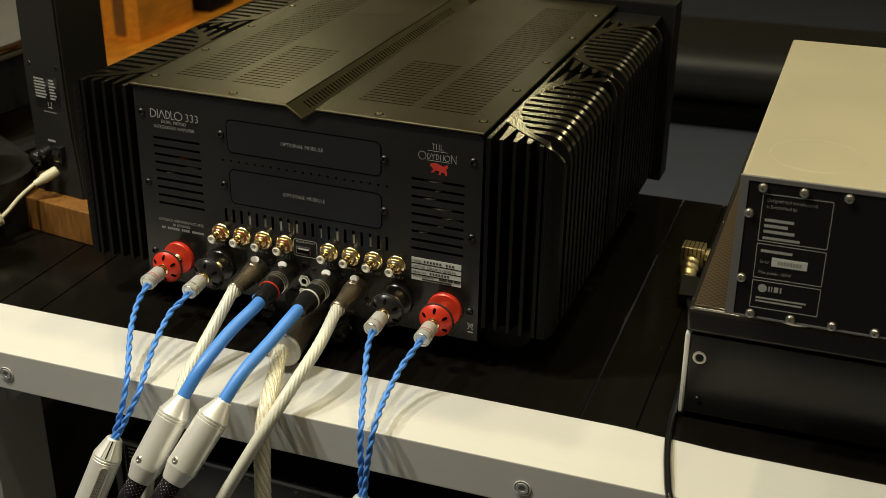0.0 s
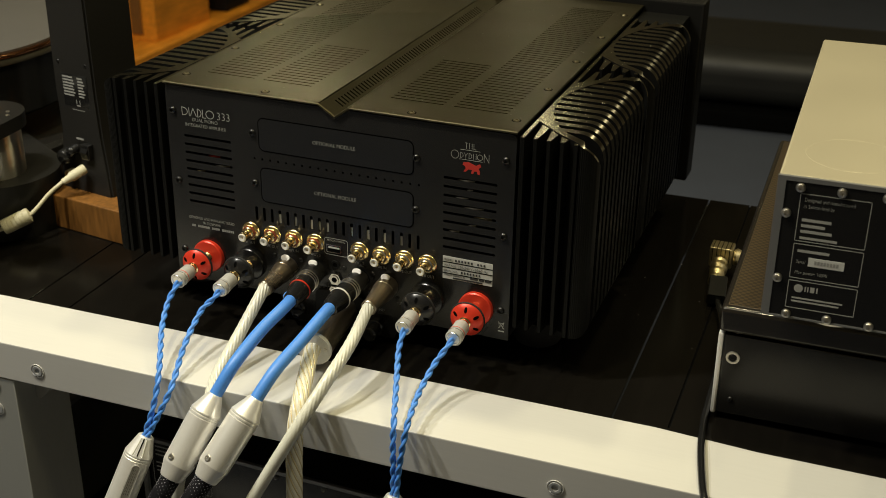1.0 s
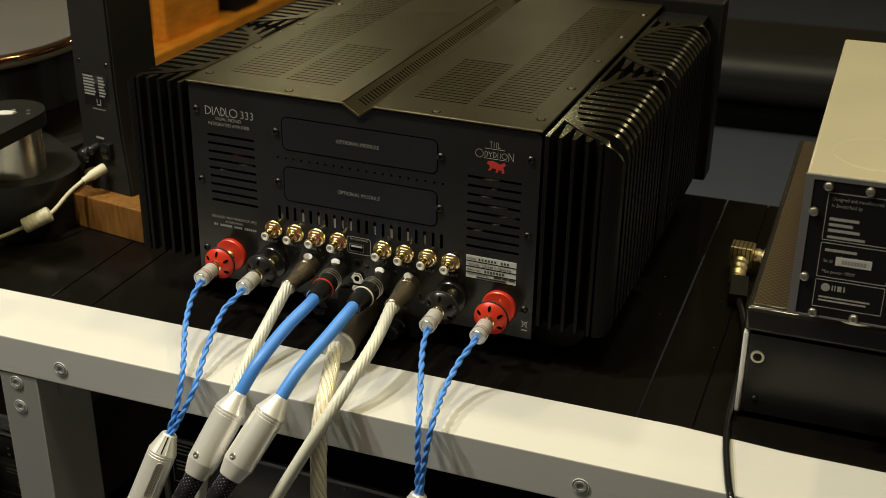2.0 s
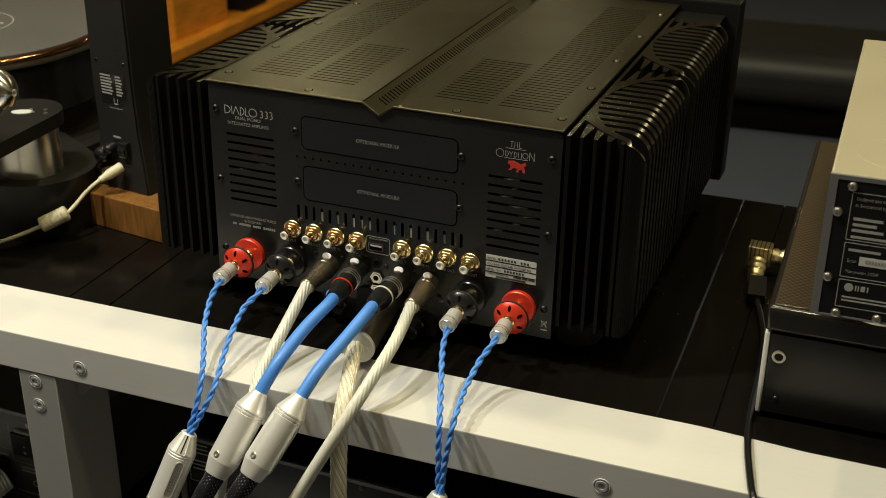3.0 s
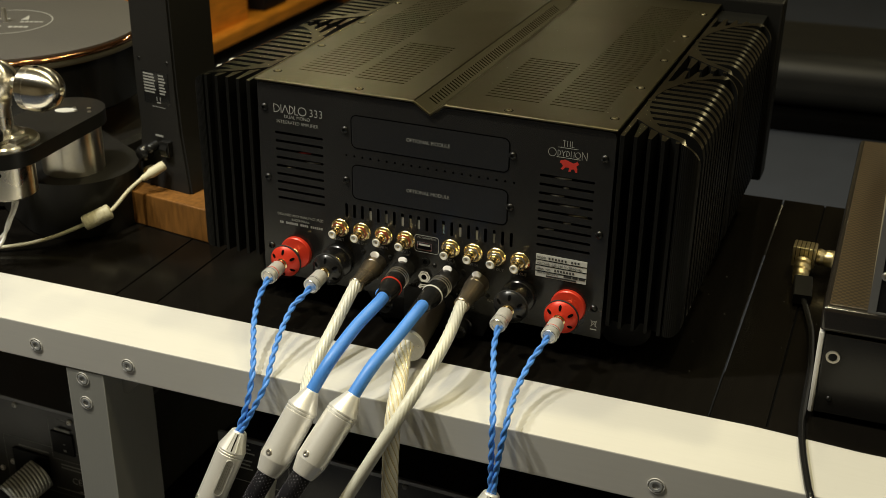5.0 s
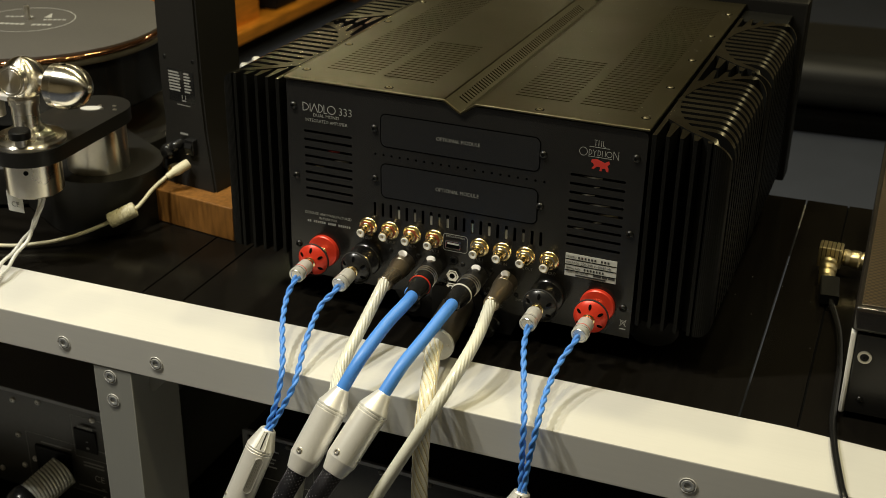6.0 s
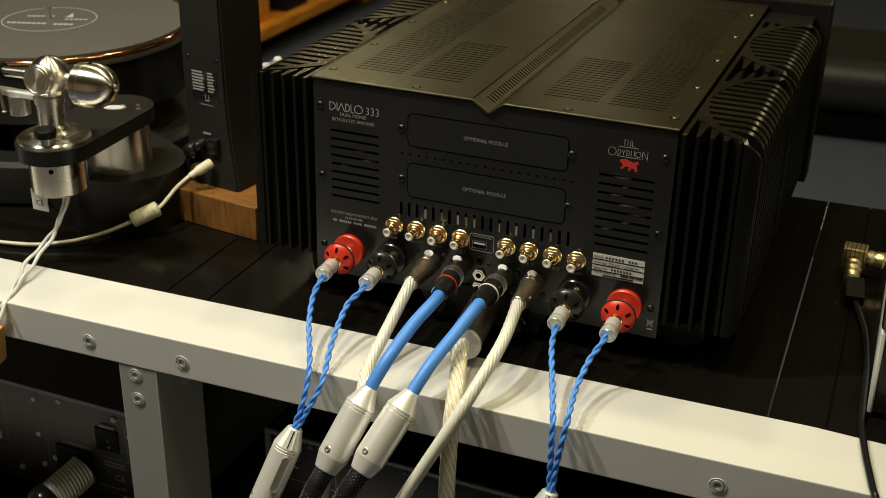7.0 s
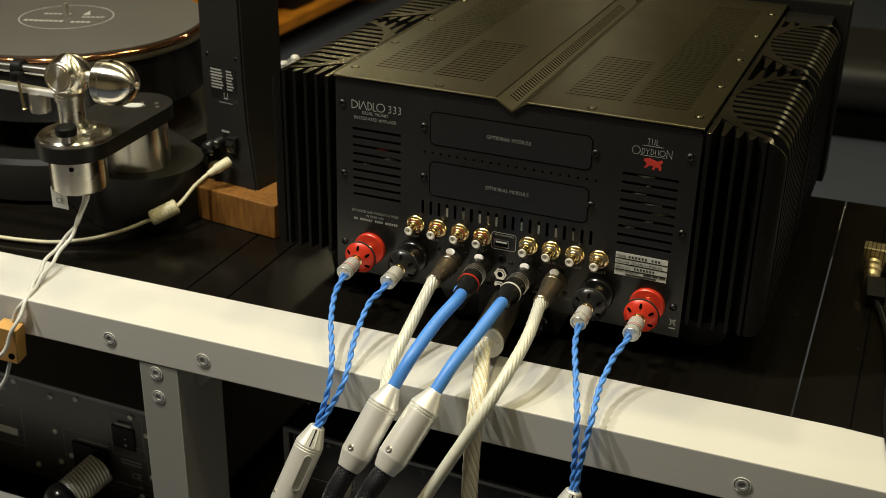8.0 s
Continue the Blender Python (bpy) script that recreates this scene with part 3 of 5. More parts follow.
words("DESIGNED AND MANUFACTURED", 0.0041, -0.135, -0.0003, 0.0875, M_GREYPRINT, amp, wide=0.82)
words("IN DENMARK", 0.0041, -0.135, -0.0003, 0.0830, M_GREYPRINT, amp, wide=0.82)
bars([(-0.1585 + 0.00232 * k, -0.1570 + 0.00232 * k, 0.0787, 0.0810) for k in range(21) if k not in (2, 9, 14)], -0.0001, M_GREYPRINT, amp)
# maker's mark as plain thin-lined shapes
for pts, closed in (([(0.1320, 0.2112), (0.1345, 0.2112)], False), ([(0.13325, 0.2112), (0.13325, 0.2060)], False), ([(0.1360, 0.2112), (0.1360, 0.2060)], False), ([(0.1385, 0.2112), (0.1385, 0.2060)], False), ([(0.1402, 0.2112), (0.1402, 0.2060), (0.1424, 0.2060)], False), ([(0.1278, 0.2046), (0.1462, 0.2046)], False),
                    (oval(0.1225, 0.1992, 0.0036, 0.0038, 22), True), (half_round(0.1277, 0.1968, 0.0026, 0.0050, 8), True), ([(0.1312, 0.2018), (0.1328, 0.1994), (0.1344, 0.2018)], False), ([(0.1328, 0.1994), (0.1328, 0.1968)], False), (half_round(0.1358, 0.1968, 0.0026, 0.0050, 8), True), ([(0.1398, 0.1968), (0.1398, 0.2018)], False), ([(0.1425, 0.1968), (0.1425, 0.2018)], False), (oval(0.1461, 0.1993, 0.0025, 0.0026, 16), True), ([(0.1500, 0.1955), (0.1500, 0.2030), (0.1545, 0.1955), (0.1545, 0.2030)], False), ([(0.1268, 0.1954), (0.1484, 0.1954)], False)):
    line_mark(pts, 0, 0.0004, M_PRINT, "maker_mark", closed)
part("red_emblem", ring_plate([(0.1385 + 0.78 * (u - 0.138), 0.1878 + 0.82 * (v - 0.1885)) for u, v in ((0.128, 0.1945), (0.134, 0.1955), (0.143, 0.1925), (0.148, 0.195), (0.1495, 0.192), (0.1465, 0.1895), (0.148, 0.1865), (0.148, 0.1825), (0.1455, 0.1825), (0.1445, 0.186), (0.141, 0.1855), (0.140, 0.1825), (0.1375, 0.1825), (0.1385, 0.1868), (0.134, 0.187), (0.131, 0.1838), (0.128, 0.184), (0.131, 0.188), (0.1295, 0.1905), (0.127, 0.1915))], [], UPRIGHT, 0.00015), M_LOGO, amp, "red printed emblem", 0)
# rating label
part("rating_label", box(0.1125, 0.1615, -0.0004, 0.0, 0.0745, 0.0975, 0), M_LABEL, amp, "silver rating label with four rows", 0)
for z in (0.0803, 0.0861, 0.0917):
    bars([(0.1125, 0.1615, z - 0.0004, z + 0.0004)], -0.0005, M_VOID, amp, "label_rule")
words("MODEL:", 0.0031, 0.1133, -0.0006, 0.0932, M_INK, amp, align="LEFT", wide=0.9)
words("VOLTAGE:", 0.0031, 0.1133, -0.0006, 0.0875, M_INK, amp, align="LEFT", wide=0.9)
words("220-240 V~50/60 Hz", 0.0040, 0.1275, -0.0006, 0.0872, M_INK, amp, align="LEFT", wide=0.86)
words("SERIAL NO:", 0.0031, 0.1133, -0.0006, 0.0818, M_INK, amp, align="LEFT", wide=0.9)
words("Made in Denmark by", 0.0027, 0.1142, -0.0006, 0.0780, M_INK, amp, align="LEFT", wide=0.9)
bars([(0.1247 + 0.0031 * k, 0.1264 + 0.0031 * k, 0.0934, 0.0955) for k in (0, 1, 2, 3, 4, 5, 7, 8, 9)], -0.0006, M_INK, amp)
bars([(0.1307 + 0.0029 * k, 0.1323 + 0.0029 * k, 0.0821, 0.0842) for k in range(7)], -0.0006, M_INK, amp)
bars([(0.140, 0.1475, 0.0780, 0.0798), (0.1485, 0.1535, 0.0780, 0.0798), (0.1545, 0.1605, 0.0780, 0.0798), (0.123, 0.152, 0.0754, 0.0768)], -0.0006, M_INK, amp)
# crossed bin mark
bars([(0.1685, 0.1745, 0.0292, 0.0303)], -0.0001, M_PRINT, amp, "bin_mark")
for a, b in (((0.1685, 0.0325), (0.1745, 0.0395)), ((0.1745, 0.0325), (0.1685, 0.0395)), ((0.1692, 0.038), (0.1700, 0.033)), ((0.1738, 0.038), (0.1730, 0.033)), ((0.1688, 0.0382), (0.1742, 0.0382))):
    d = (Vector(b) - Vector(a)).normalized()
    n = Vector((-d.y, d.x)) * 0.0003
    part("bin_mark", prism([(a[0] + n.x, a[1] + n.y), (b[0] + n.x, b[1] + n.y), (b[0] - n.x, b[1] - n.y), (a[0] - n.x, a[1] - n.y)], UPRIGHT, 0.00015), M_PRINT, amp, "", 0)


def phono_socket(x, z, ring):
    m = pose(x, 0, z, 90, 0, 0)
    s = part("phono_socket", lathe([(0.0096, 0.0), (0.0097, 0.0006), (0.0093, 0.0014), (0.0084, 0.0021), (0.0058, 0.0026), (0.0058, 0.0062), (0.0050, 0.0072), (0.0042, 0.0075), (0.0042, 0.0092), (0.0047, 0.0100), (0.0047, 0.0112), (0.0042, 0.0120), (0.0042, 0.0140), (0.0048, 0.0150), (0.0049, 0.0165), (0.0045, 0.0177), (0.0036, 0.0178), (0.0036, 0.0166), (0.003, 0.0166)], m, 32), M_GOLD, amp, "gold plated phono socket")
    part("hex_nut", prism(circle(0, 0, 0.0078, 6), m @ Matrix.Translation((0, 0, 0.0004)), 0.0036), M_GOLD, s)
    part("insulator", lathe([(0.0057, 0.0036), (0.0068, 0.0036), (0.0068, 0.0048), (0.0057, 0.0052)], m, 28), ring, s)
    part("core", lathe([(0.0040, 0.0150), (0.0040, 0.0184), (0.0034, 0.0190), (0.0014, 0.0183), (0.0013, 0.0165), (0, 0.0165)], m, 24), M_WHITEPLASTIC, s, "white socket core")


for i, x in enumerate((-0.0905, -0.0668, -0.0432, -0.0197, 0.0272, 0.0503, 0.0737, 0.0970)):
    phono_socket(x, 0.0857, M_REDRING if i < 4 else M_GREYRING)
for x, t in ((-0.094, "SUB OUT"), (-0.069, "TAPE OUT"), (-0.045, "TAPE IN"), (-0.021, "INPUT 3"), (0.025, "INPUT 3"), (0.049, "TAPE IN"), (0.073, "TAPE OUT"), (0.097, "SUB OUT")):
    words(t, 0.0042, x, -0.0003, 0.0715, M_GREYPRINT, amp, wide=0.85)


def speaker_terminal(x, z, colour, label):
    m = pose(x, 0, z, 90, 0, 0)
    s = part("speaker_terminal", lathe([(0.0168, 0.0), (0.0168, 0.0036), (0.0160, 0.0046), (0.0098, 0.0056), (0.0068, 0.0052)], m, 48), colour, amp, label)
    part("shaft", lathe([(0.0052 + 0.0005 * (k % 2), 0.005 + 0.00085 * k) for k in range(23)], m, 24), M_GOLD, s, "gold threaded shaft")
    # knob; finger holes are dark ovals laid on, their shade in the colour
    bm = lathe([(0.006, 0.0235), (0.0152, 0.0235), (0.0161, 0.0241), (0.0161, 0.0249), (0.0150, 0.0262), (0.0128, 0.0280), (0.0095, 0.0298), (0.0060, 0.0307), (0.0055, 0.0296), (0.0, 0.0296)], m, 48)
    part("knob", bm, colour, s)
    part("rubber_ring", lathe([(0.0150, 0.0220), (0.0168, 0.0223), (0.0172, 0.0232), (0.0168, 0.0241), (0.0158, 0.0244)], m, 48), M_RUBBER, s)
    for k in range(6):
        a = radians(30 + 60 * k)
        d = Vector((math.cos(a), math.sin(a), 0))
        c = m @ (d * 0.0116 + Vector((0, 0, 0.0286)))
        slope = (d * 0.48 + Vector((0, 0, 0.88))).normalized()
        tang = Vector((-math.sin(a), math.cos(a), 0))
        up = slope.cross(tang)
        mm = m.to_3x3()
        basis = Matrix((mm @ up, mm @ tang, mm @ slope)).transposed().to_4x4()
        basis.translation = c
        part("finger_hole", prism([(0.0029 * math.cos(t), 0.0014 * math.sin(t)) for t in (2 * math.pi * q / 16 for q in range(16))], basis @ Matrix.Translation((0, 0, -0.001)), 0.0014), M_VOID, s)
    part("collar", lathe([(0.0050, 0.0292), (0.0060, 0.0308), (0.0060, 0.0322), (0.0048, 0.0330), (0.0056, 0.0342), (0.0056, 0.0360), (0.0046, 0.0376)], m, 24), M_GOLD, s)
    return s


for x, colour, label in ((-0.1405, M_RED, "red anodised speaker terminal"), (-0.0935, M_BLACKKNOB, "black anodised speaker terminal"), (0.0975, M_BLACKKNOB, "black anodised speaker terminal"), (0.1465, M_RED, "red anodised speaker terminal")):
    speaker_terminal(x, 0.0495, colour, label)

# data socket, jacks, fuse, ground post, mains inlet
outline(-0.0105, 0.0148, 0.0760, 0.0940, 0.0005, -0.0001, M_GREYPRINT, amp, 0.003)
words("PROGRAMMING", 0.0030, 0.0025, -0.0003, 0.0905, M_PRINT, amp, wide=0.9)
part("data_socket", ring_plate(rounded(-0.0078, 0.0078, 0.0785, 0.0868, 0.0006), [rounded(-0.0069, 0.0069, 0.0794, 0.0859, 0.0004)], UPRIGHT @ Matrix.Translation((0, 0, -0.0005)), 0.0012), M_CHROME, amp, "steel framed data socket")
part("data_socket_well", box(-0.0069, 0.0069, -0.0001, 0.0004, 0.0794, 0.0859), M_VOID, amp)
part("data_socket_tongue", box(-0.0058, 0.0058, -0.0006, 0.0002, 0.0832, 0.0848), M_LABEL, amp)
for x, z, nut in ((0.001, 0.066, None), (0.001, 0.051, M_CHROME), (0.0, 0.037, M_CHROME)):
    m = pose(x, 0, z, 90, 0, 0)
    if nut:
        part("jack_nut", prism(circle(0, 0, 0.0066, 6), m, 0.0026), M_CHROME, amp, "steel hexagon jack nut")
        part("jack_rim", lathe([(0.0026, 0.0022), (0.0028, 0.0036), (0.0044, 0.0036), (0.0046, 0.0022)], m, 24), M_CHROME, amp)
    else:
        part("jack_rim", lathe([(0.0024, 0.0), (0.0026, 0.0014), (0.0044, 0.0014), (0.0046, 0.0)], m, 24), M_BLACK, amp)
    part("jack_hole", lathe([(0.0027, 0.0005), (0.0027, 0.0029 if nut else 0.0009), (0, 0.0029 if nut else 0.0009)], m, 20), M_VOID, amp)
m = pose(-0.042, 0, 0.0105, 90, 0, 0)
part("fuse_holder", lathe([(0.0095, 0), (0.0095, 0.003), (0.0075, 0.0045), (0.0072, 0.0035), (0, 0.0035)], m, 32), M_BLACKKNOB, amp, "round slotted fuse holder")
part("fuse_slot", box(-0.0475, -0.0365, -0.0042, -0.003, 0.0098, 0.0112), M_VOID, amp)
m = pose(0.0445, 0, 0.0085, 90, 0, 0)
gp = part("ground_post", lathe([(0.0085, 0), (0.0085, 0.006), (0.0055, 0.007), (0.0055, 0.010), (0.0075, 0.0105), (0.0075, 0.020), (0.006, 0.0215), (0.003, 0.0215), (0.003, 0.019), (0, 0.019)], m, 28), M_GLOSSBLACK, amp, "glossy black ground post")
words("GROUND", 0.0042, 0.0445, -0.0003, 0.0255, M_GREYPRINT, amp, wide=0.9)
part("mains_inlet", ring_plate(rounded(-0.020, 0.034, 0.001, 0.038, 0.006), [], UPRIGHT, 0.004), M_BLACK, amp, "black mains inlet")
for x, z in ((-0.0655, 0.064), (-0.0365, 0.064), (0.0105, 0.064), (0.0405, 0.064), (-0.0075, 0.043), (0.0375, 0.043), (0.066, 0.043), (-0.062, 0.043)):
    cap_screw(x, 0, z, 0.0023, amp)
for x, t in ((-0.056, "INPUT 2"), (-0.014, "INPUT 1"), (0.040, "INPUT 1"), (0.072, "INPUT 2")):
    words(t, 0.0042, x, -0.0003, 0.0365, M_GREYPRINT, amp, wide=0.85)
# loose wires and parts in the vent slots, coloured pale to show as glints
for x0, x1, z, c in ((0.124, 0.141, 0.1755, M_WHITE), (0.133, 0.139, 0.1667, M_WHITE), (0.120, 0.135, 0.158, M_WHITE), (0.128, 0.150, 0.1495, M_WHITE), (0.135, 0.143, 0.1325, M_WHITE), (0.140, 0.158, 0.1415, M_BRASS), (-0.152, -0.140, 0.1405, M_BRASS), (0.116, 0.127, 0.1238, M_WHITE), (-0.135, -0.122, 0.1585, M_LOGO), (-0.130, -0.112, 0.1495, M_GREYPRINT), (0.122, 0.138, 0.113, M_GREYPRINT)):
    part("inner_wire", tube([Vector((x0, 0.0030, z - 0.0022)), Vector(((x0 + x1) / 2, 0.0013, z - 0.0006)), Vector((x1, 0.0030, z - 0.0012))], 0.0008, 6), c, amp)
for k, c in ((3, M_LABEL), (5, M_GREYPRINT), (7, M_WHITEALU), (8, M_GOLD), (9, M_LABEL), (12, M_GOLD), (14, M_WHITEALU), (16, M_LABEL), (18, M_GREYPRINT)):
    part("inner_part", box(-0.0845 + 0.00853 * k, -0.0825 + 0.00853 * k, 0.0012, 0.0019, 0.099, 0.1085), c, amp)



def specks(count, x0, x1, y0, y1, z, seed):
    """Loose dust: tiny flat flakes lying about."""
    rnd = random.Random(seed)
    bm = bmesh.new()
    for k in range(count):
        x, y, r, a = rnd.uniform(x0, x1), rnd.uniform(y0, y1), rnd.uniform(0.0002, 0.00055), rnd.uniform(0, 3)
        top = [bm.verts.new((x + r * math.cos(a + q * 1.571) * (1.6 if q % 2 else 0.8), y + r * math.sin(a + q * 1.571), z + 0.00025)) for q in range(4)]
        low = [bm.verts.new((v.co.x, v.co.y, z - 0.0001)) for v in top]
        bm.faces.new(top)
        for q in range(4):
            bm.faces.new((top[q], low[q], low[(q + 1) % 4], top[(q + 1) % 4]))
    return bm


tagged(part("dust", specks(60, 0.03, 0.178, 0.0, 0.45, 0.2287, 4), M_GREYPRINT, amp, "fine pale dust on the lid", 0), kind="stuff")
tagged(part("dust", specks(30, -0.170, -0.015, 0.0, 0.45, 0.2287, 5), M_GREYPRINT, amp, "fine pale dust on the lid", 0), kind="stuff")
tagged(part("dust", specks(12, 0.25, 0.368, -0.05, 0.3, -0.001, 6), M_GREYPRINT, rack, "fine pale dust on the shelf", 0), kind="stuff")

# ---- plugs and cables at the amplifier ----
def turned(name, profile, p0, p1, material, parent, label="", seg=36, smooth=35):
    return part(name, lathe(profile, axis(p0, p1), seg), material, parent, label, smooth)


def twisted_leg(ctrl, parent, r=0.0018):
    """Two blue strands wound round each other."""
    pts = curve_points(ctrl, 150)
    for ph in (0, math.pi):
        part("strand", tube(pts, r, 8, None, 0, 0, 265, 0.00125, ph), M_BLUE, parent, "", 60)


def speaker_plug(x, z, parent, ring):
    p0, p1 = (x, -0.033, z), (x, -0.060, z - 0.0015)
    s = turned("banana_plug", [(0.0046, 0.0040), (0.0066, 0.0044), (0.0074, 0.0058), (0.0074, 0.0175), (0.0070, 0.018)], p0, p1, M_PLUG, parent, "satin silver locking banana plug")
    turned("clear_rim", [(0.0070, 0.0178), (0.0078, 0.0185), (0.0078, 0.0262), (0.0070, 0.0270), (0.0050, 0.0270), (0.0046, 0.0240), (0, 0.0240)], p0, p1, M_RIM, s, "clear glossy plug rim")
    turned("end_ring", [(0.0046, 0.0262), (0.0052, 0.0274), (0.0062, 0.0274), (0.0066, 0.0268)], p0, p1, M_CHROME, s)
    turned("rim_groove", [(0.0076, 0.0208), (0.00795, 0.0210), (0.00795, 0.0214), (0.0076, 0.0216)], p0, p1, M_CHROME, s)
    turned("colour_ring", [(0.0075, 0.0172), (0.0078, 0.0176), (0.0078, 0.0184), (0.0075, 0.0186)], p0, p1, ring, s)


def speaker_cable(legs, mouth, down, label):
    ob = thing("speaker_cable", pose(0, 0, 0), label, "cable", "blue speaker cables")
    for (x, z, ring), path in legs:
        speaker_plug(x, z, ob, ring)
        twisted_leg(path, ob)
    m0 = Vector(mouth)
    d = Vector(down).normalized()
    s = turned("splitter", [(0.0062, -0.001), (0.0074, 0.0), (0.0130, 0.0160), (0.0135, 0.0172), (0.0135, 0.0182), (0.0131, 0.0186), (0.0131, 0.0191), (0.0135, 0.0195), (0.0135, 0.0208), (0.0131, 0.0212), (0.0131, 0.0217), (0.0135, 0.0221), (0.0135, 0.078), (0.0130, 0.080), (0.0095, 0.092), (0, 0.092)], m0, m0 + d, M_SILVER, ob, "satin silver splitter barrel", 56, 14)
    mm = axis(m0, m0 + d)
    eye = Vector((0.42, -0.94, 0.57))
    side = mm.to_3x3().inverted() @ (eye - m0)
    a0 = math.atan2(side.y, side.x)
    for k in (-1, 0, 1):
        a = a0 + k * 0.35
        p = [mm @ Vector((r * math.cos(a), r * math.sin(a), h)) for r, h in ((0.0076, 0.0005), (0.0131, 0.0163))]
        part("groove", tube(p, 0.0006, 6), M_VOID if k == 0 else M_CREAM, s)
    if mouth[0] < 0:
        t = mm @ Matrix.Rotation(a0 - 0.25, 4, "Z") @ Matrix.Translation((0.0133, 0, 0.026)) @ pose(0, 0, 0, 0, 90, 0) @ pose(0, 0, 0, 0, 0, 180)
        plate = part("name_plate", ring_plate(rounded(-0.002, 0.034, -0.0042, 0.0042, 0.004), [], t, 0.0012), M_PLATE, s, "etched oval steel plate")
        part("plate_rim", ring_plate(rounded(-0.002, 0.034, -0.0042, 0.0042, 0.004), [rounded(-0.0014, 0.0334, -0.0036, 0.0036, 0.0034)], t, 0.0015), M_SILVER, plate)
        for v in (0.0014, -0.0004, -0.0020):
            for k in range(9):
                u0 = 0.0025 + 0.003 * k
                part("print_bar", prism([(u0, v), (u0 + 0.0019, v), (u0 + 0.0019, v + 0.0006), (u0, v + 0.0006)], t @ Matrix.Translation((0, 0, 0.0011)), 0.0002), M_GREYRING, plate, "", 0)
        for h in (0.070, ):
            for da in (-1.2, 1.2):
                a = a0 + da
                q = mm @ Vector((0.0130 * math.cos(a), 0.0130 * math.sin(a), h))
                o = mm.to_3x3() @ Vector((math.cos(a), math.sin(a), 0))
                turned("set_screw", [(0.0016, 0), (0.0016, 0.0014), (0.0008, 0.0016), (0, 0.001)], q, q + o, M_STEEL, s)
    low = [m0 + d * 0.09, m0 + d * 0.13 + Vector((0, 0.005, -0.02)), m0 + d * 0.15 + Vector((0, 0.02, -0.12)), Vector((mouth[0] - 0.05, -0.17, -0.58))]
    part("trunk", tube(curve_points(low, 30), 0.006, 12), M_BRAID, ob, "black braided cable")
    return ob


speaker_cable([((-0.1405, 0.0495, M_RED), [(-0.1405, -0.056, 0.0482), (-0.1412, -0.066, 0.041), (-0.141, -0.078, 0.033), (-0.131, -0.105, 0.021), (-0.112, -0.140, 0.004), (-0.1065, -0.155, -0.010), (-0.1078, -0.164, -0.030), (-0.1160, -0.172, -0.060)]),
               ((-0.0935, 0.0495, M_PLUG), [(-0.0935, -0.056, 0.0482), (-0.098, -0.066, 0.040), (-0.104, -0.078, 0.032), (-0.101, -0.112, 0.016), (-0.094, -0.143, -0.001), (-0.0925, -0.155, -0.010), (-0.098, -0.163, -0.026), (-0.1135, -0.172, -0.060)])],
              (-0.1135, -0.1695, -0.0555), (-0.0185, -0.031, -0.065), "blue twisted speaker cable with silver splitter hanging over rail")
speaker_cable([((0.0975, 0.0495, M_PLUG), [(0.0975, -0.056, 0.0482), (0.099, -0.066, 0.041), (0.102, -0.080, 0.034), (0.116, -0.118, 0.018), (0.126, -0.145, 0.007), (0.128, -0.152, -0.010), (0.129, -0.154, -0.044), (0.1295, -0.157, -0.068)]),
               ((0.1465, 0.0495, M_RED), [(0.1465, -0.056, 0.0482), (0.142, -0.068, 0.040), (0.137, -0.080, 0.031), (0.135, -0.110, 0.019), (0.139, -0.142, 0.012), (0.138, -0.152, -0.005), (0.134, -0.154, -0.036), (0.1325, -0.157, -0.068)])],
              (0.131, -0.156, -0.062), (-0.012, -0.020, -0.060), "blue twisted speaker cable with red and black plugs")


def latch(x, parent):
    part("latch", prism([(0.0047 * math.cos(k * math.pi / 10), 0.0032 * math.sin(k * math.pi / 10)) for k in range(20)], pose(x, -0.0050, 0.0655, 52, 0, 0), 0.0016), M_STEEL, parent, "bright steel release latch")


def cream_cable(x, ctrl, extra):
    ob = thing("interconnect_cable", pose(0, 0, 0), "cream twisted interconnect cable with gunmetal plug", "cable", "cream interconnect cables")
    p0, p1 = (x, 0.0, 0.0545), (ctrl[0][0], -0.046, ctrl[0][2])
    s = turned("plug", [(0.0108, 0), (0.0108, 0.012), (0.0104, 0.0125), (0.0106, 0.0135), (0.0098, 0.018), (0.0072, 0.040), (0.0072, 0.0415), (0.0078, 0.042), (0.0078, 0.0455), (0.0070, 0.0465), (0.0050, 0.0465)], p0, p1, M_GUN, ob, "brown gunmetal plug body")
    latch(x, s)
    part("jacket", tube(curve_points([(ctrl[0][0], -0.0445, ctrl[0][2] + 0.0004)] + ctrl + extra, 220), 0.0054, 72, None, 11, 0.20, 72), M_CREAM, ob, "cream spiral jacket", 70)


cream_cable(-0.0505, [(-0.0520, -0.0480, 0.0510), (-0.0560, -0.0840, 0.0260), (-0.0580, -0.1280, 0.0010), (-0.052, -0.155, -0.011), (-0.066, -0.166, -0.048), (-0.085, -0.170, -0.115)], [(-0.095, -0.17, -0.25), (-0.09, -0.16, -0.58)])
cream_cable(0.0565, [(0.0570, -0.0480, 0.0530), (0.0600, -0.0900, 0.0400), (0.0560, -0.1310, 0.0230), (0.0400, -0.1680, -0.0140), (0.009, -0.192, -0.077)], [(-0.013, -0.209, -0.125), (-0.030, -0.222, -0.20), (-0.04, -0.225, -0.36), (-0.04, -0.22, -0.58)])


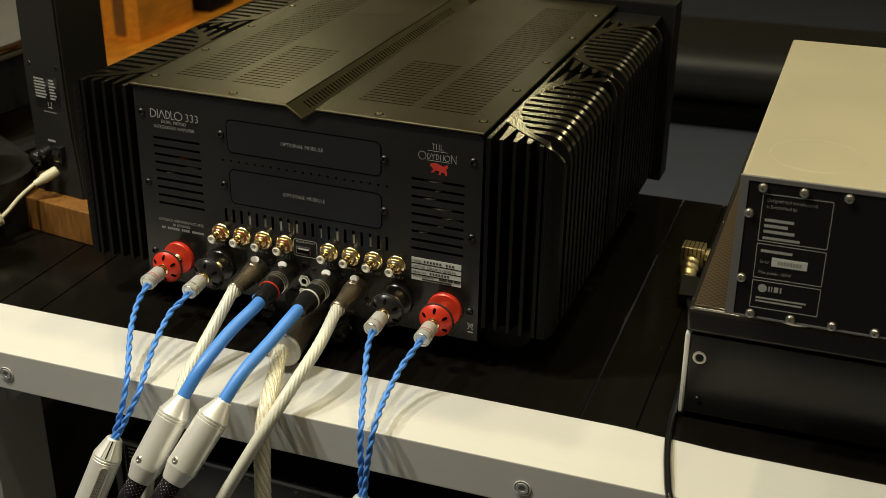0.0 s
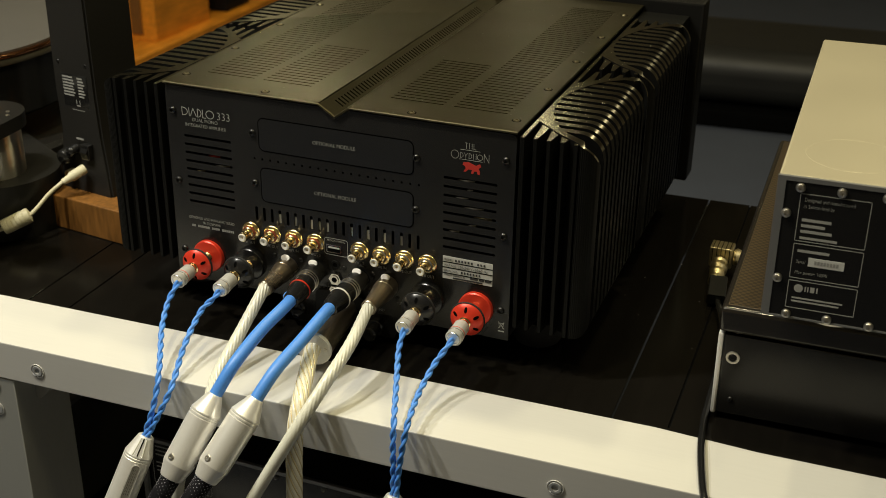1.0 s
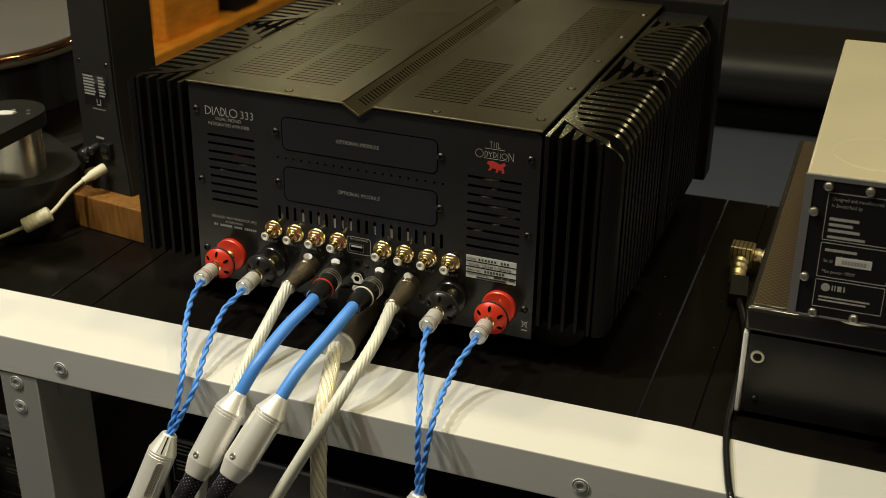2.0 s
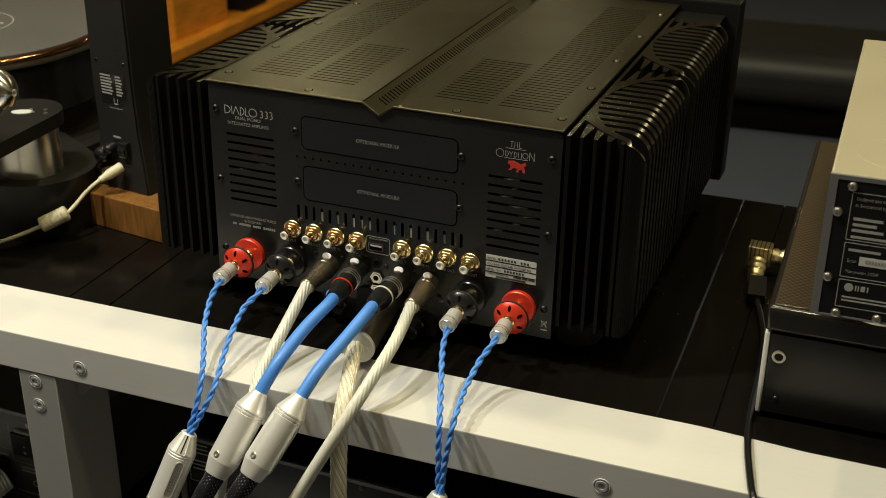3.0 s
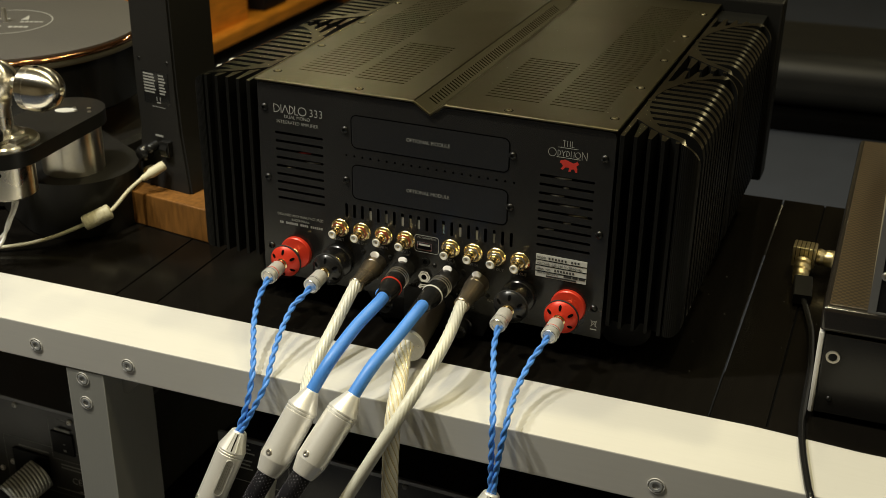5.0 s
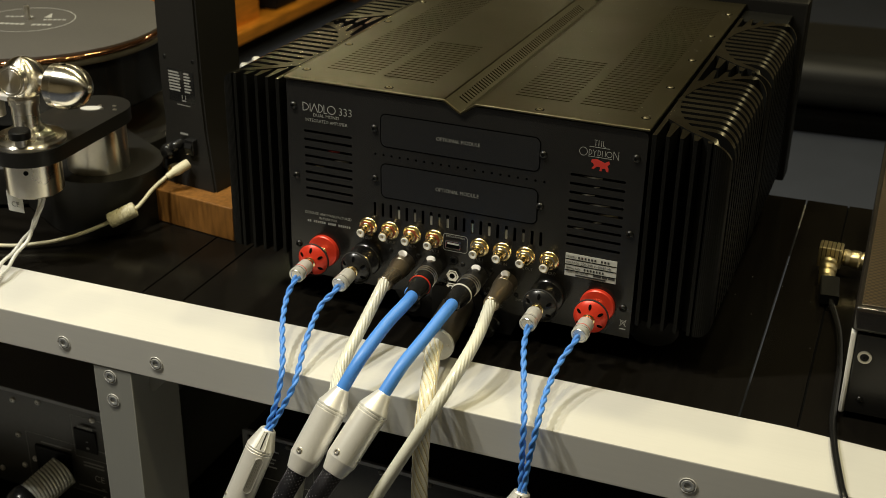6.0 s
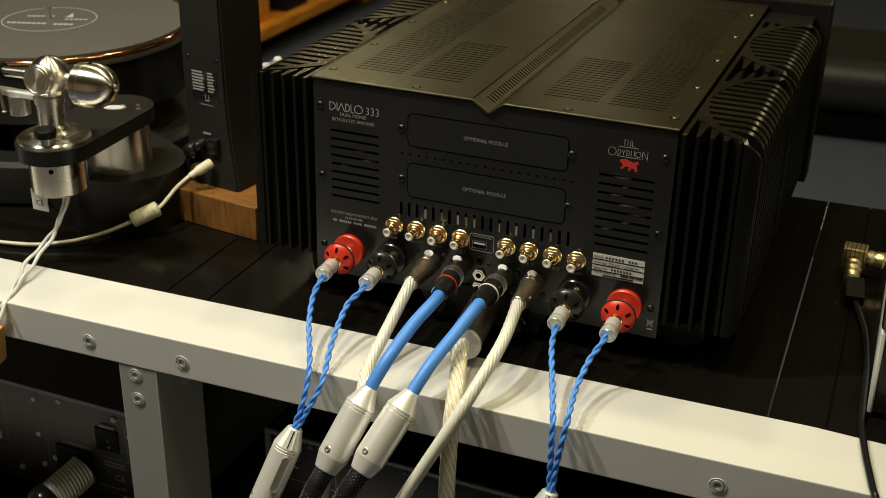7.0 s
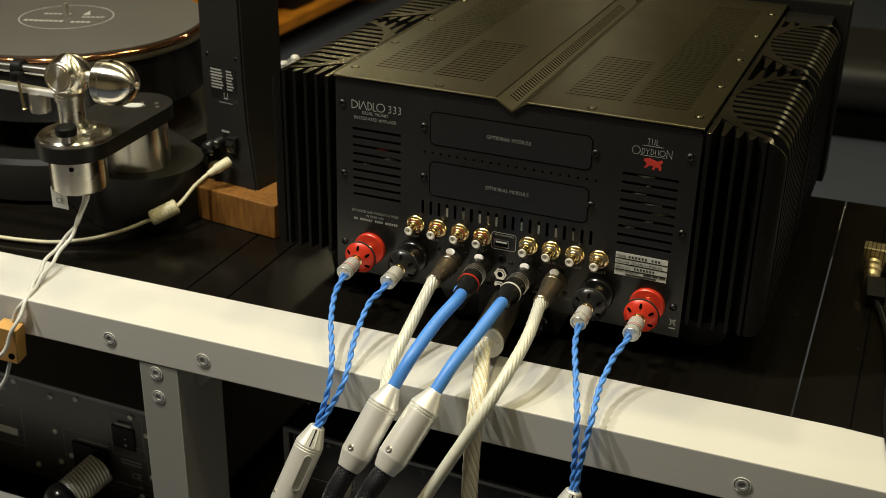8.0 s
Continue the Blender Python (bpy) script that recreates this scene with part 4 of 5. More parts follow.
def blue_cable(x, band, ctrl, dirn):
    ob = thing("interconnect_cable", pose(0, 0, 0), "blue interconnect cable with silver barrel and black plug", "cable", "blue interconnect cables")
    p0, p1 = (x, 0.0, 0.0555), (ctrl[0][0], -0.061, ctrl[0][2])
    s = turned("plug", [(0.0105, 0), (0.0105, 0.0175), (0.0100, 0.018)], p0, p1, M_GUNGREY, ob, "gunmetal plug shell")
    latch(x, s)
    for k in range(3):
        turned("plug_ring", [(0.0099, 0.0186 + 0.0034 * k), (0.0109, 0.0188 + 0.0034 * k), (0.0109, 0.0194 + 0.0034 * k), (0.0099, 0.0197 + 0.0034 * k)], p0, p1, M_STEEL, s)
    turned("boot", [(0.0100, 0.0178), (0.0104, 0.036), (0.0102, 0.046), (0.0078, 0.060), (0.0062, 0.0615)], p0, p1, M_GLOSSBLACK, s, "black tapered boot")
    turned("colour_band", [(0.0103, 0.0385), (0.0108, 0.0388), (0.0108, 0.0403), (0.0103, 0.0406)], p0, p1, band, s)
    a = Vector(ctrl[-1])
    d = Vector(dirn).normalized()
    part("jacket", tube(curve_points([(x, -0.055, ctrl[0][2] + 0.001)] + ctrl + [tuple(a + d * 0.012)], 60), 0.0059, 20), M_BLUE, ob, "smooth blue jacket", 70)
    prof = [(0.0062, -0.001), (0.0070, 0.0), (0.0134, 0.0150), (0.0142, 0.0165), (0.0142, 0.0178), (0.0137, 0.0182), (0.0137, 0.0188), (0.0142, 0.0192), (0.0142, 0.0206), (0.0137, 0.0210), (0.0137, 0.0216), (0.0142, 0.0220), (0.0142, 0.0680), (0.0139, 0.0690), (0.0105, 0.0815), (0.0098, 0.082), (0, 0.082)]
    b = turned("barrel", prof, a, a + d, M_SILVER, ob, "satin silver filter barrel", 56, 14)
    mm = axis(a, a + d)
    side = mm.to_3x3().inverted() @ ((Vector((0.42, -0.94, 0.57)) - a).normalized() + Vector((-0.66, -0.27, 0)))
    ang = math.atan2(side.y, side.x)
    q = mm @ Vector((0.0139 * math.cos(ang), 0.0139 * math.sin(ang), 0.0630))
    o = mm.to_3x3() @ Vector((math.cos(ang), math.sin(ang), 0))
    turned("set_screw", [(0.0030, -0.0005), (0.0030, 0.0008), (0.0024, 0.0014), (0.0013, 0.0014), (0.0012, 0.0004), (0, 0.0004)], q, q + o, M_STEEL, b, "small steel set screw", 20)
    e = a + d * 0.081
    pts = curve_points([tuple(e), tuple(e + d * 0.03), tuple(e + d * 0.05 + Vector((0, 0.004, -0.02))), tuple(e + d * 0.06 + Vector((0, 0.03, -0.14))), (e.x - 0.05, -0.17, -0.58)], 60)
    braid = part("trunk", tube(pts, 0.0088, 24), M_BRAID, ob, "black braided sleeve with pale flecks", 70)
    fl = bmesh.new()
    fr = frames_along(curve_points([tuple(e), tuple(e + d * 0.03), tuple(e + d * 0.045 + Vector((0, 0.002, -0.012)))], 34))
    for i, (c, u, w) in enumerate(fr):
        for k in range(12):
            t = 2 * math.pi * (k + 0.5 * (i % 2)) / 12
            n = u * math.cos(t) + w * math.sin(t)
            g = (-u * math.sin(t) + w * math.cos(t))
            f = n.cross(g)
            p = c + n * 0.00875
            sgn = 1 if (i + k) % 2 else -1
            l1 = (f * 0.0007 + g * 0.0005 * sgn)
            l2 = (f * 0.0002 * -1 + g * 0.00028)
            vs = [fl.verts.new(p + l1), fl.verts.new(p + l2 + n * 0.0005), fl.verts.new(p - l1), fl.verts.new(p - l2 + n * 0.0005)]
            fl.faces.new(vs)
    tagged(part("weave_flecks", fl, M_FLECK, braid, "pale woven flecks", 0), kind="stuff")
    return ob


blue_cable(-0.0205, M_RED, [(-0.0160, -0.0630, 0.0530), (-0.0230, -0.1030, 0.0430), (-0.0290, -0.1430, 0.0280), (-0.0383, -0.164, 0.0045)], (-0.0215, -0.046, -0.063))
blue_cable(0.0265, M_WHITEPLASTIC, [(0.0240, -0.0630, 0.0530), (0.0160, -0.1010, 0.0390), (0.0090, -0.1370, 0.0270), (0.0008, -0.160, 0.0078)], (-0.028, -0.050, -0.063))


def power_cable():
    ob = thing("mains_cable", pose(0, 0, 0), "translucent cream mains cable with bronze barrel plug", "cable")
    p0, p1 = (0.009, -0.003, 0.0225), (0.0165, -0.080, 0.0185)
    s = turned("plug", [(0.0150, 0), (0.0158, 0.003), (0.0160, 0.072), (0.0155, 0.074), (0, 0.074)], p0, p1, M_GUN, ob, "bronze grey barrel plug")
    c = turned("end_cap", [(0.0155, 0.0735), (0.0172, 0.0745), (0.0172, 0.0765), (0.0164, 0.078), (0.0070, 0.078), (0, 0.077)], p0, p1, M_PLUG, s, "pale disc end cap")
    mm = axis(p0, p1)
    for k in range(3):
        a = radians(8 + 120 * k)
        q = mm @ Vector((0.0120 * math.cos(a), 0.0120 * math.sin(a), 0.0775))
        turned("screw", [(0.0018, 0), (0.0018, 0.0012), (0.0009, 0.0012), (0, 0.0004)], q, q + (Vector(p1) - Vector(p0)).normalized(), M_STEEL, c)
    path = [(0.0165, -0.076, 0.019), (0.0175, -0.088, 0.0175), (0.025, -0.112, 0.011), (0.034, -0.140, 0.0055), (0.038, -0.1575, -0.009), (0.039, -0.164, -0.031), (0.039, -0.168, -0.082), (0.039, -0.17, -0.2), (0.04, -0.17, -0.58)]
    pts = curve_points(path, 260)
    part("jacket", tube(pts, 0.0071, 56, None, 8, 0.16, 62), M_CLEARJACKET, ob, "translucent cream spiral jacket", 70)
    for k in range(8):
        part("gold_strand", tube(pts, 0.0006 if k % 3 else 0.0008, 7, None, 0, 0, -62, 0.0067, (k + 0.5) * math.pi / 4), M_PALEGOLD, ob, "gold strand in the jacket", 70)


power_cable()


# ---- disc player stack ----
def round_screw(x, y, z, parent, r=0.0037, material=None):
    m = pose(x, y, z, 90, 0, 0)
    s = part("screw", lathe([(r, 0), (r, 0.0012), (r * 0.8, 0.0024), (r * 0.5, 0.0028), (0.0013, 0.0028), (0.0012, 0.0012), (0, 0.0012)], m, 20), material or M_STEEL, parent, "round steel socket screw")
    return s


def stack():
    low = thing("black_component", RK, "black component box with bright side strip on the shelf", "hi-fi component")
    part("body", box(0.3765, 0.80, -0.019, 0.40, 0.006, 0.0838, 0.0012), M_PANEL, low, "black rear panel")
    part("side_strip", box(0.3715, 0.3762, -0.0195, 0.40, 0.004, 0.0842, 0.0018), M_WHITEALU, low, "bright white aluminium side panel")
    m = pose(0.3855, -0.019, 0.0625, 90, 0, 0)
    part("screw_ring", lathe([(0.0036, 0), (0.0038, 0.0012), (0.0058, 0.0012), (0.006, 0)], m, 28), M_STEEL, low)
    part("screw", lathe([(0.0034, 0), (0.0030, 0.0016), (0.0012, 0.002), (0, 0.001)], m, 20), M_BLACK, low)
    cap_screw(0.3875, -0.019, 0.021, 0.0026, low)
    for x in (0.40, 0.78):
        for y in (0.02, 0.36):
            part("foot", lathe([(0.016, 0.0), (0.017, 0.001), (0.017, 0.006)], pose(x, y, -0.001), 24), M_RUBBER, low)
    plat = thing("carbon_platform", RK, "glossy carbon fibre slab under the disc player", "platform")
    part("slab", box(0.371, 0.83, -0.0205, 0.415, 0.0855, 0.1095, 0.004, 3), M_CARBON, plat, "glossy black resin slab")
    part("cloth_top", box(0.376, 0.826, -0.014, 0.41, 0.1080, 0.1098, 0.0005), M_WEAVE, plat, "woven carbon cloth top")
    top = thing("disc_player", RK, "champagne disc player with black rear panel and screws", "disc player")
    part("top_cover", box(0.4065, 0.84, -0.060, 0.34, 0.1345, 0.2500, 0.0018), M_DEVTOP, top, "champagne aluminium case")
    part("top_disc_groove", lathe([(0.0356, 0.24990), (0.0360, 0.25012), (0.0365, 0.25012), (0.0369, 0.24990)], pose(0.457, -0.001, 0), 64), M_DEVTOP, top, "round inlay on the top")
    part("rear_frame", ring_plate([(0.4062, 0.132), (0.8402, 0.132), (0.8402, 0.2503), (0.4062, 0.2503)], [[(0.4125, 0.1315 + 0.002), (0.835, 0.1335), (0.835, 0.2468), (0.4125, 0.2468)]], UPRIGHT @ Matrix.Translation((0, 0, 0.060)), 0.0032), M_DEVEDGE, top, "grey anodised rear frame", 0)
    part("rear_panel", box(0.4120, 0.836, -0.0625, -0.0602, 0.1325, 0.2472), M_PANEL, top, "black rear panel")
    y = -0.0625
    for x, z in ((0.4235, 0.2422), (0.4535, 0.2422), (0.4855, 0.2422), (0.517, 0.2422), (0.4155, 0.2205), (0.4155, 0.1655), (0.4255, 0.1357), (0.4563, 0.1357), (0.4875, 0.1357), (0.519, 0.1357)):
        round_screw(x, y, z, top)
    for z0, z1 in ((0.1985, 0.2377), (0.1672, 0.1965), (0.1412, 0.1652)):
        outline(0.4240, 0.4755, z0, z1, 0.0005, y, M_PRINT, top, 0.001)
    words("Designed and manufactured", 0.0042, 0.4275, y - 0.0002, 0.2315, M_PRINT, top, align="LEFT", wide=0.78)
    words("in Switzerland by", 0.0042, 0.4275, y - 0.0002, 0.2262, M_PRINT, top, align="LEFT", wide=0.78)
    bars([(0.4275, 0.449, 0.2152, 0.2175), (0.4275, 0.445, 0.2105, 0.2128), (0.4275, 0.4505, 0.2058, 0.2081), (0.4275, 0.455, 0.2005, 0.2025), (0.4275, 0.451, 0.1895, 0.1916)], y, M_PRINT, top)
    words("Serial", 0.0040, 0.4275, y - 0.0002, 0.1802, M_PRINT, top, align="LEFT", wide=0.8)
    words("Max power: 100W", 0.0040, 0.4275, y - 0.0002, 0.1712, M_PRINT, top, align="LEFT", wide=0.8)
    part("serial_label", box(0.4365, 0.4630, y - 0.0004, y, 0.1787, 0.1858, 0), M_LABEL, top, "pale serial label", 0)
    bars([(0.441 + 0.0023 * k, 0.4428 + 0.0023 * k, 0.1808, 0.1838) for k in range(8)], y - 0.0004, M_GREYPRINT, top)
    part("round_mark", lathe([(0.0034, 0), (0.0034, 0.0002), (0, 0.0002)], pose(0.4322, y, 0.1588, 90, 0, 0), 28), M_PRINT, top, "", 0)
    bars([(0.4368, 0.4378, 0.1566, 0.1610), (0.4388, 0.4397, 0.1566, 0.1610), (0.4410, 0.4442, 0.1566, 0.1610), (0.4455, 0.4466, 0.1566, 0.1610), (0.428, 0.466, 0.1497, 0.1510), (0.428, 0.4635, 0.1468, 0.1481)], y, M_PRINT, top)
    for x, yy in ((0.459, 0.001), (0.78, 0.001), (0.459, 0.28), (0.78, 0.28)):
        part("foot", lathe([(0.024, 0.1095), (0.025, 0.112), (0.025, 0.131), (0.022, 0.1345)], pose(x, yy, 0), 40), M_STEEL, top, "round bright steel foot")


stack()


def clock_cable():
    ob = thing("clock_cable", pose(0, 0, 0), "thin black cable ending in a gold elbow plug", "cable")
    a, b = Vector((0.334, 0.272, 0.030)), Vector((0.3715, 0.272, 0.028))
    part("elbow", box(0.3195, 0.344, 0.262, 0.283, 0.0065, 0.0295, 0.0015), M_BRASS, ob, "brushed gold elbow block")
    for k in range(5):
        part("elbow_groove", box(0.3225 + 0.0045 * k, 0.3232 + 0.0045 * k, 0.2614, 0.2836, 0.010, 0.0298), M_VOID, ob)
    turned("coupling", [(0.006, 0.0), (0.0085, 0.001), (0.0095, 0.004), (0.0082, 0.008), (0.0095, 0.011), (0.0098, 0.017), (0.0085, 0.019), (0.0095, 0.021), (0.0095, 0.028)], (0.344, 0.272, 0.018), (0.372, 0.272, 0.017), M_BRASS, ob, "knurled gold coupling")
    turned("neck", [(0.0085, 0), (0.0095, 0.003), (0.0082, 0.006), (0.0095, 0.009), (0.0095, 0.013), (0.0072, 0.016), (0.0085, 0.019), (0.0085, 0.024), (0.0066, 0.027), (0.0078, 0.030), (0.0078, 0.036), (0.005, 0.040)], (0.332, 0.262, 0.013), (0.3340, 0.22, 0.0045), M_BRASS, ob, "ribbed gold neck")
    m = axis((0.3372, 0.224, 0.0105), (0.343, 0.174, 0.001)) @ pose(0, 0, 0, 0, 0, 0)
    bm = prism(rounded(-0.0095, 0.0095, -0.006, 0.006, 0.002), m, 0.034)
    part("plug_body", bm, M_BLACK, ob, "black moulded plug")
    path = [(0.337, 0.225, 0.012), (0.342, 0.195, 0.004), (0.351, 0.165, -0.0005), (0.3585, 0.130, -0.001), (0.3650, 0.070, -0.0012), (0.3675, 0.010, -0.0012), (0.3695, -0.030, -0.0008), (0.3755, -0.078, 0.0025), (0.3855, -0.125, 0.0015), (0.3923, -0.1445, -0.006), (0.3965, -0.147, -0.05), (0.40, -0.145, -0.2), (0.40, -0.14, -0.58)]
    part("lead", tube(curve_points(path, 120), 0.0032, 12), M_GLOSSBLACK, ob, "thin black lead", 70)


clock_cable()


# ---- turntable, tonearm and their supply ----
def supply():
    b = thing("wood_block", RK, "oiled oak block standing on the shelf", "wood block")
    part("block", box(-0.092, 0.052, -0.014, 0.13, 0.0, 0.0415, 0.0015), M_WOOD, b)
    b.matrix_world = RK @ pose(-0.3555, 0.118, -0.001, 0, 0, -9)
    p = thing("power_supply", RK @ pose(-0.394, 0.147, 0.0405, 0, 0, -10), "tall tapered black power supply on the oak block", "power supply")
    # a tapered tower: wider at the foot
    bm = bmesh.new()
    rows = []
    for z, x0, x1, y0, y1 in ((0.0, -0.036, 0.049, -0.010, 0.060), (0.004, -0.036, 0.049, -0.010, 0.060), (0.03, -0.033, 0.041, -0.0045, 0.064), (0.07, -0.0315, 0.0335, -0.001, 0.067), (0.12, -0.031, 0.031, 0.0, 0.070), (0.42, -0.0305, 0.0275, 0.004, 0.075)):
        rows.append([bm.verts.new((x, y, z)) for x, y in ((x0, y0), (x1, y0), (x1, y1), (x0, y1))])
    for a, c in zip(rows, rows[1:]):
        for k in range(4):
            bm.faces.new((a[k], a[(k + 1) % 4], c[(k + 1) % 4], c[k]))
    bm.faces.new(rows[0])
    bm.faces.new(rows[-1])
    bmesh.ops.bevel(bm, geom=[e for e in bm.edges if abs(e.verts[0].co.z - e.verts[1].co.z) > 0.003], offset=0.0025, segments=2, affect="EDGES")
    part("case", bm, M_CASE, p, "satin black tapered case", 18)
    for x in (-0.0225, 0.0205):
        cap_screw(x, 0.0015, 0.1515, 0.003, p)
    part("label", box(-0.0195, 0.0205, -0.0004, 0.002, 0.094, 0.139, 0), M_GLOSSBLACK, p, "glossy black rating label", 0)
    for k in range(7):
        bars([(-0.018, -0.002 + 0.001 * (k % 3), 0.1345 - 0.0036 * k, 0.1363 - 0.0036 * k), (0.0055, 0.0135 + 0.0012 * (k % 3), 0.1345 - 0.0036 * k, 0.1363 - 0.0036 * k)], -0.0004, M_GREYPRINT, p)
    bars([(0.0, 0.006, 0.1015, 0.103), (-0.008, 0.012, 0.0965, 0.0972), (0.0, 0.0008, 0.104, 0.109), (0.0052, 0.006, 0.104, 0.109)], -0.0004, M_GREYPRINT, p)
    bars([(-0.004, 0.008, 0.062, 0.0642)], -0.0045, M_GREYPRINT, p)
    sw = part("rocker_switch", box(0.006, 0.0195, -0.010, 0.0, 0.040, 0.059, 0.0012), M_GLOSSBLACK, p, "black rocker switch")
    part("rocker", prism([(0, 0), (0.002, 0.0165), (-0.003, 0.0085)], pose(0.0075, -0.010, 0.0415) @ pose(0, 0, 0, 90, 0, 90), 0.0105), M_BLACK, sw)
    for x, z, r in ((-0.020, 0.040, 0.0095), (-0.006, 0.050, 0.006)):
        turned("round_connector", [(r, 0), (r, 0.010), (r * 0.9, 0.012), (r * 0.6, 0.014), (r * 0.3, 0.0145)], (x, -0.004, z), (x, -0.05, z - 0.006), M_GLOSSBLACK, p, "black round connector")
    turned("small_jack", [(0.0062, 0), (0.0062, 0.010), (0.0045, 0.0105), (0.0045, 0.007), (0, 0.007)], (-0.011, -0.008, 0.020), (-0.011, -0.05, 0.018), M_BRASS, p, "worn brass jack")
    c = thing("supply_lead", pose(0, 0, 0), "cream lead with ferrite sleeve from supply tower", "cable")
    p0, p1 = (-0.387, 0.128, 0.0575), (-0.4030, 0.103, 0.0455)
    turned("plug", [(0.0052, 0), (0.0060, 0.002), (0.0060, 0.018), (0.0045, 0.022), (0.0036, 0.030), (0.0024, 0.031)], p0, p1, M_CREAMPLASTIC, c, "cream moulded plug")
    path = [(-0.4025, 0.104, 0.0465), (-0.411, 0.088, 0.036), (-0.419, 0.060, 0.019), (-0.441, 0.040, 0.0075), (-0.468, 0.016, -0.0035), (-0.500, -0.008, -0.0098), (-0.548, -0.030, -0.0120), (-0.66, -0.04, -0.0135), (-0.9, -0.03, -0.016)]
    part("lead", tube(curve_points(path, 90), 0.0023, 10), M_CREAMPLASTIC, c, "", 70)
    fer = [(0.0050, 0), (0.0084, 0.0012), (0.0090, 0.003)]
    h = 0.003
    for k in range(6):
        fer += [(0.0090, h + 0.0035), (0.0084, h + 0.0038), (0.0084, h + 0.0044), (0.0090, h + 0.0047)]
        h += 0.0047
    fer += [(0.0084, h + 0.002), (0.005, h + 0.003)]
    turned("ferrite_sleeve", fer, (-0.4175, 0.0612, 0.0205), (-0.4425, 0.0385, 0.0075), M_CREAMPLASTIC, c, "ribbed cream ferrite sleeve")


supply()


def stadium(a, b, r, seg=18):
    """Two round ends joined: an outline in plan."""
    d = math.atan2(b[1] - a[1], b[0] - a[0])
    out = []
    for c, s in ((b, -90), (a, 90)):
        for k in range(seg + 1):
            t = d + radians(s + 180 * k / seg)
            out.append((c[0] + r * math.cos(t), c[1] + r * math.sin(t)))
    return out


def turntable():
    t = thing("turntable", pose(0, 0, 0), "large black turntable with copper ringed platter and steel tonearm", "turntable")
    cx, cy = -0.706, 0.250
    part("plinth", lathe([(0.20, -0.016), (0.205, -0.012), (0.205, 0.034), (0.200, 0.040), (0, 0.040)], pose(cx, cy, 0), 96), M_TOWER, t, "black round plinth")
    part("arm_pod", prism(stadium((cx + 0.06, cy - 0.06), (-0.492, 0.105), 0.070), pose(0, 0, -0.0155), 0.067), M_TOWER, t, "black rounded arm pod")
    part("bearing", lathe([(0.10, 0.04), (0.10, 0.075)], pose(cx, cy, 0), 64), M_BLACK, t)
    pl = part("platter", lathe([(0, 0.075), (0.172, 0.075), (0.178, 0.080), (0.178, 0.1445), (0.1765, 0.1455)], pose(cx, cy, 0), 128), M_GLOSSBLACK, t, "glossy black platter")
    part("glass_ring", lathe([(0.1765, 0.1455), (0.1815, 0.146), (0.1825, 0.149), (0.1815, 0.153), (0.178, 0.1545)], pose(cx, cy, 0), 128), M_SMOKE, pl, "smoky clear platter edge")
    part("copper_ring", lathe([(0.176, 0.154)] + [(0.1798 + 0.0029 * math.cos(radians(a)), 0.1568 + 0.0029 * math.sin(radians(a))) for a in range(-80, 100, 20)] + [(0.176, 0.1597)], pose(cx, cy, 0), 192), M_COPPER, pl, "polished copper ring")
    mt = part("platter_mat", lathe([(0.1772, 0.1597), (0.1772, 0.1625), (0.176, 0.163), (0, 0.163)], pose(cx, cy, 0), 128), M_MAT, pl, "grey felt platter mat")
    m = pose(cx + 0.0, cy + 0.0, 0.16305, 0, 0, 24)
    ell = lambda a, b: [(a * math.cos(2 * math.pi * k / 64), b * math.sin(2 * math.pi * k / 64)) for k in range(64)]
    part("printed_ring", ring_plate(ell(0.0605, 0.0605), [ell(0.0592, 0.0592)], m, 0.0002), M_GREYPRINT, mt, "", 0)
    part("printed_mark", prism([(0.018, 0.010), (0.028, 0.010), (0.023, 0.032)], m, 0.0002), M_PRINT, mt, "", 0)
    marks = [(-0.033 + 0.0062 * k, -0.0285 + 0.0062 * k, 0.012, 0.017) for k in range(6)] + [(0.020 + 0.0062 * k, 0.0245 + 0.0062 * k, -0.003, 0.002) for k in range(5)]
    marks += [(-0.050 + 0.0066 * k, -0.045 + 0.0066 * k, -0.022 - 0.0006 * k, -0.015 - 0.0006 * k) for k in range(8)] + [(0.012 + 0.0066 * k, 0.017 + 0.0066 * k, -0.029, -0.022) for k in range(4)]
    for u0, u1, v0, v1 in marks:
        part("print_bar", prism([(u0, v0), (u1, v0), (u1, v1), (u0, v1)], m, 0.0002), M_GREYPRINT, mt, "", 0)
    part("spindle", lathe([(0.0036, 0.16), (0.0036, 0.178), (0.003, 0.181), (0, 0.182)], pose(cx, cy, 0), 20), M_STEEL, t, "steel spindle")
    # arm board on its pillar
    part("pillar", lathe([(0.0352, 0.050), (0.0356, 0.052), (0.0356, 0.109)], pose(-0.488, 0.092, 0), 64), M_TURNZ, t, "brushed steel pillar")
    ax, ay = -0.477, -0.028
    bd = part("arm_board", prism(stadium((ax, ay), (-0.484, 0.090), 0.0410), pose(0, 0, 0.1085), 0.0165), M_TOWER, t, "black rounded arm board")
    part("bubble_level", prism([(0.0125 * math.cos(2 * math.pi * k / 28), 0.007 * math.sin(2 * math.pi * k / 28)) for k in range(28)], pose(-0.482, 0.083, 0.125, 0, 0, 25), 0.0008), M_LABEL, bd, "pale oval badge")
    for dx, dy in ((-0.036, 0.03), (-0.03, 0.024), (-0.025, 0.036), (0.01, 0.115), (0.002, 0.122), (0.018, 0.128), (0.026, 0.118), (-0.018, 0.042)):
        part("board_screw", lathe([(0.0024, 0), (0.0024, 0.0009), (0.001, 0.0012), (0, 0.0008)], pose(ax - 0.004 + dx, ay + dy, 0.125), 14), M_STEEL, bd)
